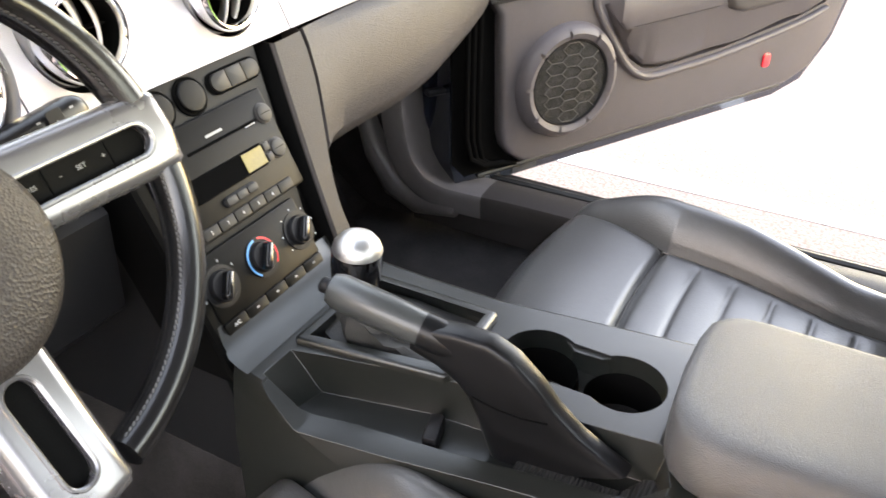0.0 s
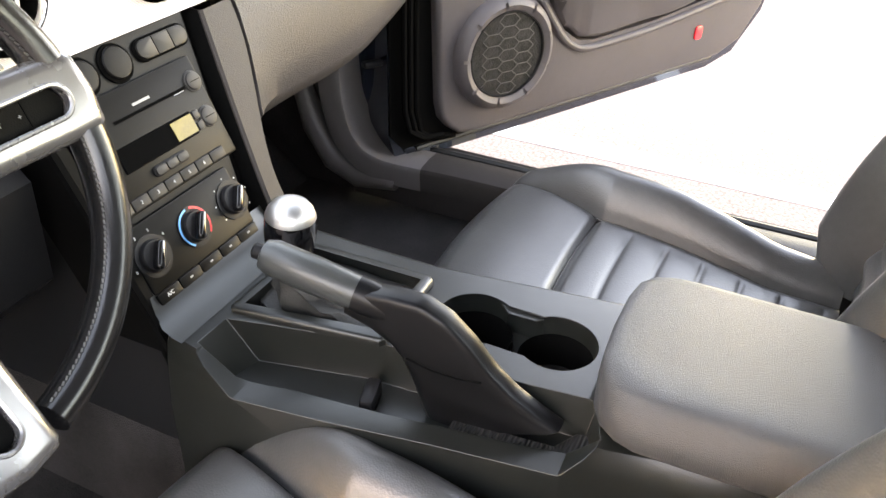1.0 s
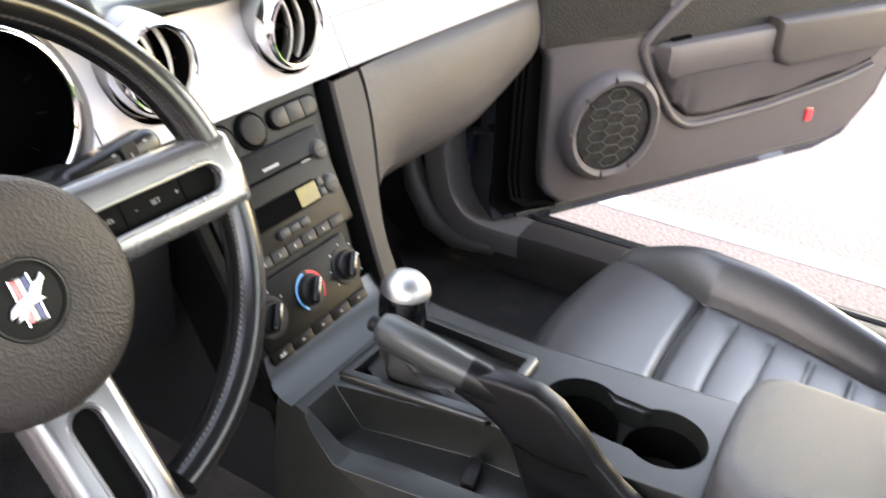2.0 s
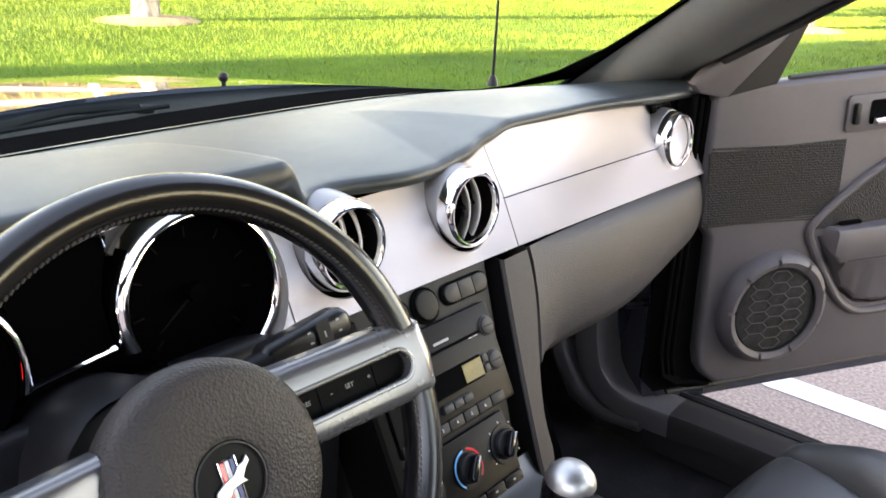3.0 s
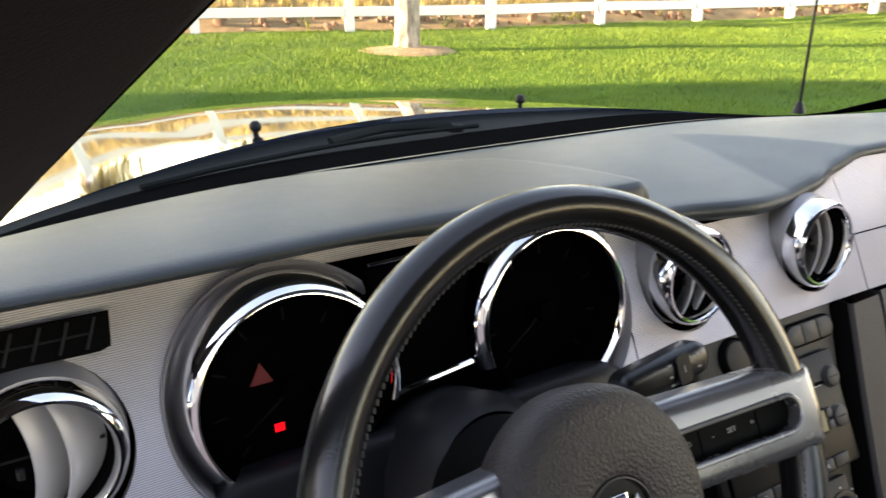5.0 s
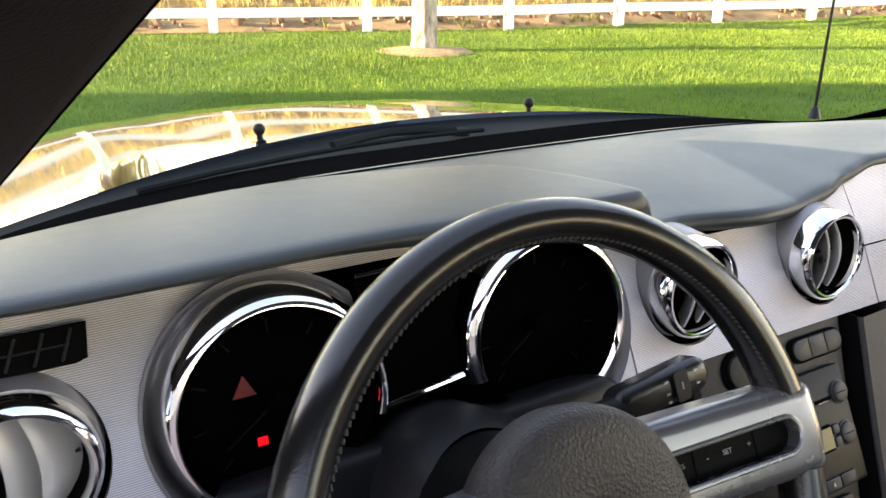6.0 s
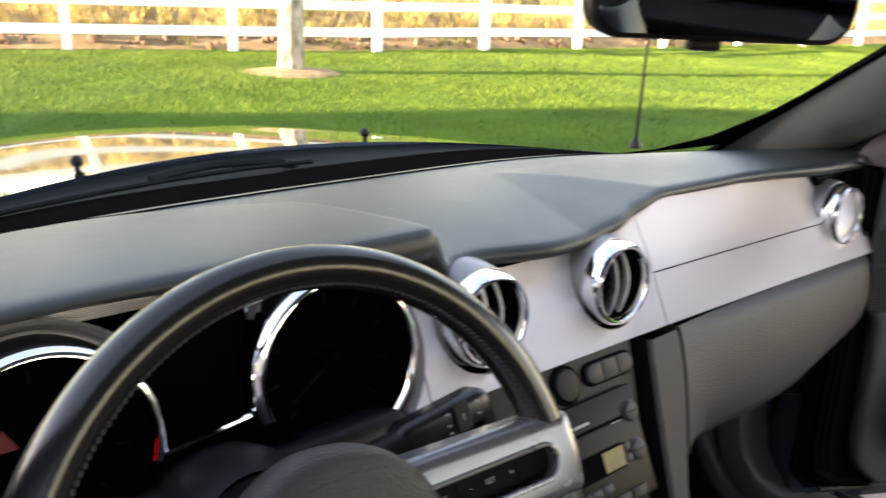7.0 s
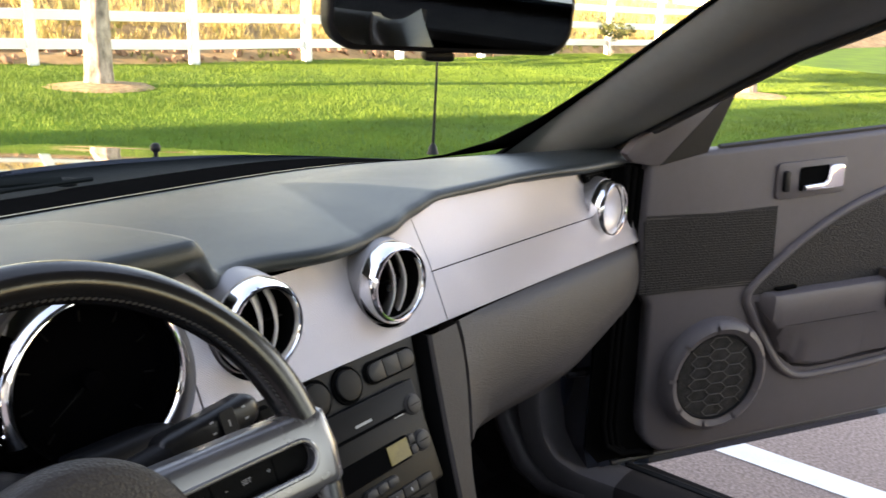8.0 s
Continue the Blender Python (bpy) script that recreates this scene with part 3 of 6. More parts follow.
def build_dash():
    d = thing("dashboard", (0, 0, 0.83), "charcoal car dashboard with a ribbed aluminium panel and round vents", "dashboard")
    xs = sorted(set([round(v, 3) for v in frange(-0.76, 0.76, 110)] + [round(v, 4) for v in frange(-0.26, -0.09, 50)] + [round(v, 4) for v in frange(0.05, 0.34, 80)]))
    secs = []
    rows = frange(0, 1, 34)

    for x in xs:
        yf, yb = edge_y(x), back_edge(x)
        zf = lip_z(x)
        thick = lip_depth(x)
        row = [(x, yf + 0.055, zf - thick - 0.004), (x, yf + 0.014, zf - thick), (x, yf + 0.005, zf - thick * 0.85), (x, yf + 0.0005, zf - thick * 0.62), (x, yf, zf - thick * 0.4), (x, yf + 0.0025, zf - thick * 0.18), (x, yf + 0.006, zf - 0.001)]
        for f in rows:
            y = yf + 0.010 + (yb - yf - 0.01) * f
            row.append((x, y, pad_z(x, y, f)))
        row.append((x, yb + 0.006, 0.952))
        row.append((x, yb + 0.010, 0.93))
        secs.append(row)
    part("top_pad", bm_loft(secs), M["dash_top"], d, "grained charcoal top pad with a raised instrument hood", 60)
    # defroster slot
    part("defroster_slot", bm_tube([(x, back_edge(x) - 0.020, pad_z(x, back_edge(x) - 0.020, 0.955) + 0.0005) for x in frange(-0.44, 0.58, 30)], 0.0022, 6), M["void"], d)
    # ribbed aluminium panel: driver's part, centre, passenger's
    def skin(x0, x1, z0, z1, n, nz, off=0.0, k=0.004):
        rows = []
        for i in range(n + 1):
            x = x0 + (x1 - x0) * i / n
            rows.append([(x, panel_y(x, z) + off, z) for z in frange(z0, min(z1, lip_z(x) - lip_depth(x) + (0.010 if x > 0.11 else -0.001)), nz)])
        return thicken(bm_loft(rows), k)
    hole = lambda x, z, r: bm_lathe([(0.0, -0.15), (r, -0.15), (r, 0.1), (0.0, 0.1)], facing(x, 0.0, z, 4), 40)
    clus = [bm_lathe([(0.0, -0.05), (0.0980, -0.05), (0.0980, 0.1), (0.0, 0.1)], facing(x, panel_y(x, z), z, 25.6), 56) for x, z in GAUGES]
    clus.append(bm_prism(round_rect(0.25, 0.150, 0.01, 3), 0.3, facing(-0.400, 0.15, 0.882, 8)))
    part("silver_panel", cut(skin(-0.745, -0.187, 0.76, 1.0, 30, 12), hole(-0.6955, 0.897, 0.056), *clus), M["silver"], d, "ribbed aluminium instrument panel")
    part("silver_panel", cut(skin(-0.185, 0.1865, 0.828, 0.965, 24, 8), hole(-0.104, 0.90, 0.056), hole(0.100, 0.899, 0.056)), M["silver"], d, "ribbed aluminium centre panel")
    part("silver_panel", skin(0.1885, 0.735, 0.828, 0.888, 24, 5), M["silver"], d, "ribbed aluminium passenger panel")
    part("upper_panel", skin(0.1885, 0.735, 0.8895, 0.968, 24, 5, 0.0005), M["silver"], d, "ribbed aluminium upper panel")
    # backing behind all
    part("dash_core", bm_loft([[(x, 0.10, 0.94), (x, 0.02, 0.80), (x, 0.10, 0.66), (x, 0.40, 0.60), (x, 0.36, 0.90)] for x in (-0.72, 0.72)], closed=True, caps=True), M["void"], d)
    # glove box lid and the lower edge on the passenger side
    rows = []
    prof = [(0.004, 0.8265), (-0.006, 0.822), (-0.014, 0.81), (-0.020, 0.78), (-0.022, 0.75), (-0.018, 0.722), (-0.004, 0.704), (0.02, 0.694), (0.08, 0.688)]
    drop = [(0.14, 1.24), (0.2, 1.28), (0.3, 1.36), (0.42, 1.40), (0.5, 1.36), (0.6, 1.18), (0.68, 1.03), (0.745, 0.92)]
    for u in frange(0, 1, 36):
        deep = sum(lerp(drop, 0.19 + 0.555 * u + 0.012 * k) for k in range(-3, 4)) / 7
        row = []
        for y, z in prof:
            low = 0.8265 - (0.8265 - max(z, 0.722)) * deep
            tuck = y if z > 0.722 else -0.018
            z = 0.8265 - (0.8265 - z) * deep
            x0 = BAR_EDGE(z) + 0.002
            x = x0 + (0.745 - x0) * u
            bend = 0.012 * max(0, (x - 0.66) / 0.085) ** 2
            flush = (0.5 * (low - 0.812) - 0.014 - tuck) * (1 - u) ** 7
            row.append((x, y + flush + bend - 0.018 * math.sin(math.pi * max(0, x - 0.19) / 0.6) * (0.3 + 0.7 * (0.83 - z) / 0.14), z))
        rows.append(row)
    part("glove_box_lid", thicken(bm_loft(rows), 0.006), M["glove"], d, "leather-grained charcoal glove box lid")
    part("end_cap", bm_loft([[(0.746, y, z) for y, z in ((0.01, 0.82), (-0.01, 0.78), (0.02, 0.72), (0.2, 0.70))], [(0.752, y, z) for y, z in ((0.3, 0.97), (0.03, 0.97), (0.015, 0.9), (0.2, 0.72))]]), M["vinyl"], d)
    return d


DASH = build_dash()


# ---- vents ----
def build_vent(x, z, closed, turn=-24):
    """A round vent: chrome ring on a flared silver cup that stands out of the panel."""
    m = facing(x, 0.006, z, 4)
    v = part("round_vent", bm_lathe([(0.0590, -0.070), (0.0572, -0.055), (0.0552, -0.040), (0.0532, -0.026), (0.0524, -0.0225), (0.0500, -0.0220)], m, 48), M["cup"], DASH, "round air vent in a chrome ring")
    part("ring", bm_lathe([(0.0512, -0.024), (0.0508, -0.012), (0.0498, -0.006), (0.0478, -0.0015), (0.0450, 0.0006), (0.0428, 0.0002), (0.0414, -0.002), (0.0408, -0.006), (0.0405, -0.022), (0.0512, -0.024)], m, 56), M["chrome"], v, "polished chrome ring")
    part("throat", bm_lathe([(0.0407, -0.008), (0.0400, -0.02), (0.038, -0.058), (0.0, -0.060)], m, 32), M["void"], v)
    if closed:
        part("shutter", bm_lathe([(0.0, 0.002), (0.02, 0.001), (0.034, -0.004), (0.0405, -0.009), (0.0405, -0.02)], m, 36), M["silver"], v, "closed silver shutter")
        part("shutter_seam", bm_tube([m @ Vector((0.014 + 0.006 * math.cos(t * 2), -0.034 + 0.068 * (t + 1) / 2, 0.0026 - 0.004 * t * t)) for t in frange(-1, 1, 10)], 0.0007, 5), M["void"], v)
    else:
        q = math.tan(radians(turn))
        for dx in (-0.009, 0.011):
            rows = []
            for f in frange(-1, 1, 14):
                y = 0.0395 * f * (1 - 0.04 * abs(dx + 0.004) / 0.01)
                b = 0.011 * (1 - f * f)
                row = []
                for w, h in ((-0.0016, -0.030), (-0.0022, -0.014), (-0.0026, -0.004), (-0.0020, 0.0), (0.0, 0.0012), (0.0020, 0.0), (0.0026, -0.004), (0.0022, -0.014), (0.0016, -0.030)):
                    row.append(m @ Vector((dx + w + h * q + b * 0.7 - 0.004, y, -0.013 + h + b * 0.55)))
                rows.append(row)
            part("louvre", bm_loft(rows, closed=True, caps=True), M["louvre"], v, "curved grey louvre")
        part("cross_vane", bm_box((0.076, 0.002, 0.012), at=m @ pose(0, 0, -0.030)), M["black"], v)
        part("thumb_tab", bm_box((0.005, 0.008, 0.006), 0.0012, 1, m @ pose(-0.015, -0.002, -0.008)), M["black"], v)
    return v


M["louvre"] = mat("grey_vane_plastic", (0.46, 0.45, 0.455), 0.38, metal=0.15, var=0.05)
build_vent(0.100, 0.898, False, -36)
build_vent(-0.104, 0.901, False, -40)
build_vent(0.656, 0.897, True)
build_vent(-0.6955, 0.897, False, -46)
# small side demisters under the pad's ends
for x0, x1, z, h in ((0.62, 0.70, 0.950, 0.020), (-0.735, -0.640, 0.958, 0.026)):
    w = (x1 - x0) / 2
    m = facing((x0 + x1) / 2, panel_y(x0, z) - 0.003, z, 27)
    box = part("demister", bm_prism([(-w, -h / 2), (w - 0.010, -h / 2), (w - 0.003, -h / 2 + 0.002), (w, h / 2), (-w, h / 2)], 0.006, m, 0.001, 1), M["void"], DASH, "black slotted side demister")
    for x in frange(-w + 0.014, w - 0.014, 4):
        part("slat", bm_box((0.0024, h * 0.86, 0.002), 0.0006, 1, m @ pose(x, 0, 0.0065, 0, 0, -22)), M["black"], box)
    part("slat", bm_box((2 * w - 0.016, 0.0016, 0.002), 0.0005, 1, m @ pose(-0.004, 0, 0.0062)), M["black"], box)


# ---- instrument cluster ----
def build_cluster():
    c = thing("instrument_cluster", (-0.405, 0.02, 0.80), "unlit instrument cluster with two chrome-ringed round gauges", "instrument cluster")
    part("cluster_hood", bm_prism(round_rect(0.42, 0.15, 0.07, 12), 0.02, facing(-0.402, 0.135, 0.868, 8), 0.008, 3), M["void"], c)
    for x, z in GAUGES:
        m = facing(x, 0.016, z, 8)
        g = part("gauge", bm_lathe([(0.0, -0.030), (0.060, -0.029), (0.070, -0.026), (0.0732, -0.004)], m, 44), M["gauge"], c, "round gauge with a black face")
        part("ring", bm_lathe([(0.0895, -0.032), (0.0888, -0.020), (0.0872, -0.010), (0.0845, -0.0035), (0.0815, 0.0006), (0.0790, 0.0024), (0.0768, 0.0026), (0.0745, -0.001), (0.0728, -0.008), (0.0730, -0.020), (0.0895, -0.032)], m, 64, (-18, 242) if x < -0.4 else (-62, 202)), M["chrome"], g, "polished chrome ring")
        rim = facing(x, panel_y(x, z) - 0.002, z, 25.6)
        a0, a1 = (38, 268) if x < -0.4 else (-88, 142)
        rows = []
        for a in frange(a0, a1, 48):
            u, n = math.cos(radians(a)), math.sin(radians(a))
            p, q = rim @ Vector((0.1015 * u, 0.1015 * n, -0.022)), m @ Vector((0.088 * u, 0.088 * n, -0.031))
            e = rim @ Vector((0.0990 * u, 0.0990 * n, 0.0015))
            k = rim @ Vector((0.0965 * u, 0.0965 * n, 0.0005))
            rows.append([p, e, k, k.lerp(q, 0.35) + Vector((0, 0.003, 0)), k.lerp(q, 0.7) + Vector((0, 0.003, 0)), q])
        part("surround", bm_loft(rows), M["dish"], g, "silver rim dished towards the gauge", 50)
        part("needle", bm_prism([(-0.0012, 0), (0.0012, 0), (0.0004, 0.05), (-0.0004, 0.05)], 0.002, m @ pose(0, 0, -0.022, 0, 0, 125)), M["gauge_print"], g)
        part("needle_cap", bm_lathe([(0, -0.012), (0.009, -0.014), (0.010, -0.024)], m, 20), M["gauge"], g)
        if x < -0.4:
            part("dim_lamp", bm_prism([(-0.006, -0.004), (0.006, -0.004), (0.0, 0.007)], 0.001, m @ pose(-0.0225, 0.014, -0.024) @ Matrix.Diagonal((1.5, 1.5, 1, 1))), M["dim_red"], g, "faint red warning triangle")
        for k in range(9):
            a = radians(225 - 270 * k / 8)
            part("tick", bm_box((0.010, 0.0018, 0.0008), at=m @ pose(0.058 * math.cos(a), 0.058 * math.sin(a), -0.0235, 0, 0, math.degrees(a))), M["gauge_print"], g)
    # display between the gauges
    m = facing(-0.406, 0.036, 0.918, 8)
    outline = [(-0.052, -0.052), (0.040, -0.050), (0.036, 0.0), (0.050, 0.052), (-0.050, 0.052), (-0.034, 0.0)]
    dsp = part("centre_display", bm_prism(outline, 0.045, m @ pose(0, 0, -0.041), 0.0), M["gauge"], c, "dark centre display")
    part("display_trim", bm_tube([m @ Vector((x, y, 0.006)) for x, y in ((-0.0345, -0.0535), (-0.02, -0.0515), (0.012, -0.0480), (0.040, -0.0450))], 0.0026, 8), M["chrome"], dsp, "thin chrome trim")
    part("display_trim", bm_tube([m @ Vector((x, y, 0.006)) for x, y in ((-0.048, 0.056), (0.0, 0.057), (0.044, 0.056), (0.046, 0.044))], 0.0016, 8), M["chrome"], dsp, "thin chrome trim")
    m = facing(-0.522, 0.016, 0.892, 8)
    part("warning_lamp", bm_box((0.0075, 0.0062, 0.001), at=m @ pose(-0.0135, -0.029, -0.022)), M["lamp_red"], c, "lit red warning lamp")
    # lower shroud of the binnacle
    part("lower_shroud", bm_prism(round_rect(0.40, 0.10, 0.03, 6), 0.05, facing(-0.405, 0.03, 0.784, 20), 0.012, 3), M["black"], c)
    return c


M["gauge"] = mat("gauge_face", (0.0012, 0.0012, 0.0014), 0.7, vscale=10, spec=0.0)
M["gauge_print"] = mat("gauge_print", (0.003, 0.003, 0.003), 0.7, spec=0.05)
build_cluster()


# ---- steering wheel ----
def build_wheel():
    C = facing(-0.398, -0.178, 0.870, 24.9, 1)
    w = thing("steering_wheel", (-0.398, -0.178, 0.870), "black leather steering wheel with satin silver spokes", "steering wheel")
    R, r = 0.1912, 0.0162

    def ring(a0, a1, mat_, name, rr, n, label=""):
        full = a1 - a0 >= 360
        pts = [C @ Vector((R * math.cos(radians(a)), R * math.sin(radians(a)), 0)) for a in frange(a0, a1, n)]
        secs = []
        for a in frange(a0, a1, n):
            ca, sa = math.cos(radians(a)), math.sin(radians(a))
            secs.append([C @ Vector(((R + rr * 0.92 * math.cos(b)) * ca, (R + rr * 0.92 * math.cos(b)) * sa, rr * 1.08 * math.sin(b))) for b in [2 * math.pi * k / 18 for k in range(18)]])
        return part(name, bm_loft(secs, closed=True, caps=True), mat_, w, label)

    ring(11, 169, M["rim"], "rim", r, 60, "smooth black leather upper rim")
    ring(-78, -6, M["rim"], "rim", r, 30, "stitched black leather lower rim")
    ring(186, 258, M["rim"], "rim", r, 30, "stitched black leather lower rim")
    # stitches on the rim's inner side
    for a0, a1 in ((14, 166), (-76, -8), (188, 256)):
        bms = []
        for a in frange(a0, a1, int((a1 - a0) / 1.5)):
            ca, sa = math.cos(radians(a)), math.sin(radians(a))
            q = C @ Matrix(((ca, -sa, 0, (R - r * 0.80) * ca), (sa, ca, 0, (R - r * 0.80) * sa), (0, 0, 1, r * 0.62), (0, 0, 0, 1))) @ pose(0, 0, 0, 0, 40, 20)
            bms.append(bm_box((0.0012, 0.0034, 0.0012), at=q))
        tagged(part("stitching", join(*bms), M["thread"] if a0 == 14 else M["thread_light"], w, "grey stitching"), kind="stuff")
    # three satin spokes, each with a slot
    for a, name in ((0, "right"), (180, "left"), (-90, "low")):
        S = C @ pose(0, 0.009 if a != -90 else 0.0, 0, 0, 0, a) @ pose(0.2, 0, 0.003, 0, -10, 0) @ pose(-0.2, 0, 0)
        flat = [(0.052, 0.0370), (0.12, 0.0355), (0.170, 0.0342), (0.198, 0.0338), (0.2055, 0.028), (0.2090, 0.0), (0.2055, -0.028), (0.198, -0.0338), (0.170, -0.0336), (0.12, -0.0325), (0.052, -0.0320)]
        body = bm_prism(flat, 0.030, S @ pose(0, 0, -0.014), 0.0115, 5)
        sc, sl = (0.120, 0.126) if a == 0 else (0.140, 0.088)
        slot = round_rect(sl, 0.0260, 0.0129, 8)
        body = cut(body, bm_prism([(x + sc, y) for x, y in slot], 0.06, S @ pose(0, 0, -0.002)))
        sp = part("spoke", body, M["spoke"], w, "satin silver spoke with a slot")
        part("slot_lip", bm_tube([S @ Vector((x * 1.03 + sc, y * 1.03, 0.0152)) for x, y in slot], 0.0022, 8, loop=True), M["spoke"], sp)
        part("switch_pad", bm_prism([(x * 0.985 + sc, y * 0.985) for x, y in slot], 0.004, S @ pose(0, 0, 0.001)), M["flank"], sp, "black switch panel")
        if a == 0:
            T = S @ pose(0.128, 0.0, 0.0056)
            arc_text("SET", 0.0052, T, sp, M["faint"])
            arc_text("+", 0.0065, S @ pose(0.147, 0.0, 0.0056), sp, M["faint"])
            arc_text("-", 0.0065, S @ pose(0.111, 0.0, 0.0056), sp, M["faint"])
            arc_text("RES", 0.0048, S @ pose(0.088, 0.0, 0.0056), sp, M["faint"])
            part("switch_gap", bm_box((0.0008, 0.026, 0.0008), at=S @ pose(0.100, 0, 0.0052)), M["void"], sp)
            part("switch_gap", bm_box((0.0008, 0.026, 0.0008), at=S @ pose(0.152, 0, 0.0052)), M["void"], sp)
    # hub with its emblem
    HC = C @ pose(0, -0.010, -0.004)
    hub = part("airbag_cover", bm_lathe([(0.080, -0.034), (0.0835, -0.028), (0.0855, -0.012), (0.0850, -0.004), (0.0830, 0.0035), (0.0785, 0.0085), (0.070, 0.0115), (0.052, 0.0150), (0.032, 0.0165), (0.0285, 0.0155), (0.0265, 0.013)], HC, 60), M["airbag"], w, "round grained airbag cover")
    em = part("badge", bm_lathe([(0.0, 0.0145), (0.021, 0.0145), (0.0255, 0.0140), (0.0255, 0.012)], HC, 48), M["stack"], hub, "smooth black round badge")
    part("badge_rim", bm_lathe([(0.0255, 0.013), (0.0260, 0.0164), (0.0272, 0.0162), (0.0278, 0.013)], HC, 48), M["rubber"], em)
    E2 = HC @ pose(0, 0, 0.0145, 0, 0, 0) @ Matrix.Diagonal((0.74, 0.74, 0.9, 1))
    for dx, mm in ((-0.0052, M["red"]), (0.0, M["label"]), (0.0052, M["navy"])):
        part("badge_bar", bm_box((0.0046, 0.040, 0.0014), 0.0003, 1, E2 @ pose(dx, 0.0, 0.0008)), mm, em)
    part("badge_frame", bm_tube([E2 @ Vector((x, y, 0.0012)) for x, y in ((-0.009, -0.022), (0.009, -0.022), (0.009, 0.022), (-0.009, 0.022))], 0.0008, 6, loop=True), M["chrome"], em)
    badge_outline = [(-0.024, -0.001), (-0.017, 0.004), (-0.008, 0.005), (0.004, 0.004), (0.012, 0.008), (0.018, 0.007), (0.025, 0.010), (0.024, 0.004), (0.017, 0.001), (0.010, -0.004), (0.012, -0.010), (0.006, -0.007), (-0.004, -0.005), (-0.012, -0.009), (-0.021, -0.007), (-0.014, -0.003)]
    part("badge_shape", bm_prism(badge_outline, 0.0022, E2 @ pose(0, 0, 0.0012, 0, 0, 20), 0.0006, 1), M["satin"], em, "plain metal badge shape")
    # back of the hub, column cover and stalk
    part("hub_back", bm_lathe([(0.080, -0.033), (0.066, -0.036), (0.064, -0.06), (0.060, -0.19)], HC, 48), M["flank"], w)
    return w


M["pad"] = mat("switch_rubber", (0.008, 0.008, 0.008), 0.7, spec=0.15)
M["navy"] = mat("navy_enamel", (0.02, 0.03, 0.12), 0.3)
build_wheel()


def build_column():
    C = facing(-0.398, -0.178, 0.870, 24.9, 1)
    s = thing("column_stalk", (-0.24, -0.08, 0.86), "black column stalk with white printed symbols", "control stalk")
    part("column_cover", bm_lathe([(0.055, -0.12), (0.070, -0.14), (0.076, -0.20), (0.07, -0.28)], C, 32), M["black"], s)
    m = facing(-0.232, -0.074, 0.868, 18) @ pose(0, 0, 0, 0, 0, 6)
    st = part("stalk", bm_prism(round_rect(0.105, 0.030, 0.0145, 8), 0.022, m @ pose(0, 0, -0.02), 0.009, 4), M["stalk"], s, "flat black stalk")
    part("stalk_arm", bm_tube([m @ Vector((-0.04, 0, -0.008)), m @ Vector((-0.10, -0.006, -0.02))], [0.012, 0.015], 12), M["black"], st)
    k = m @ pose(0.014, 0, 0.004)
    part("rotary", bm_prism(round_rect(0.016, 0.026, 0.003, 3), 0.0012, k, 0.0005, 1), M["black"], st)
    for dx, dy in ((-0.016, 0.008), (-0.016, -0.002), (-0.016, -0.009), (0.018, 0.007), (0.018, -0.004)):
        part("symbol", bm_box((0.0036, 0.0016, 0.0004), at=k @ pose(dx, dy, 0.0004)), M["faint"], st)
    part("stalk_symbol", bm_box((0.0015, 0.006, 0.0004), at=k @ pose(0, 0, 0.0013)), M["faint"], st)
    # lower cover below the wheel
    part("knee_panel", bm_loft([[(x, 0.02, 0.79), (x, -0.03, 0.74), (x, -0.02, 0.62), (x, 0.06, 0.55)] for x in frange(-0.74, -0.16, 8)]), M["black"], s)
    return s


build_column()


# ---- centre stack ----
def stack_y(z):
    return 0.000 + 0.5 * (z - 0.812)


def on_stack(x, z, off=0.0):
    """A frame on the face of the centre stack."""
    return facing(x, stack_y(z), z, 26.6) @ pose(0, 0, off)


M["softkey"] = mat("soft_black_key", (0.013, 0.012, 0.0118), 0.5, spec=0.25)


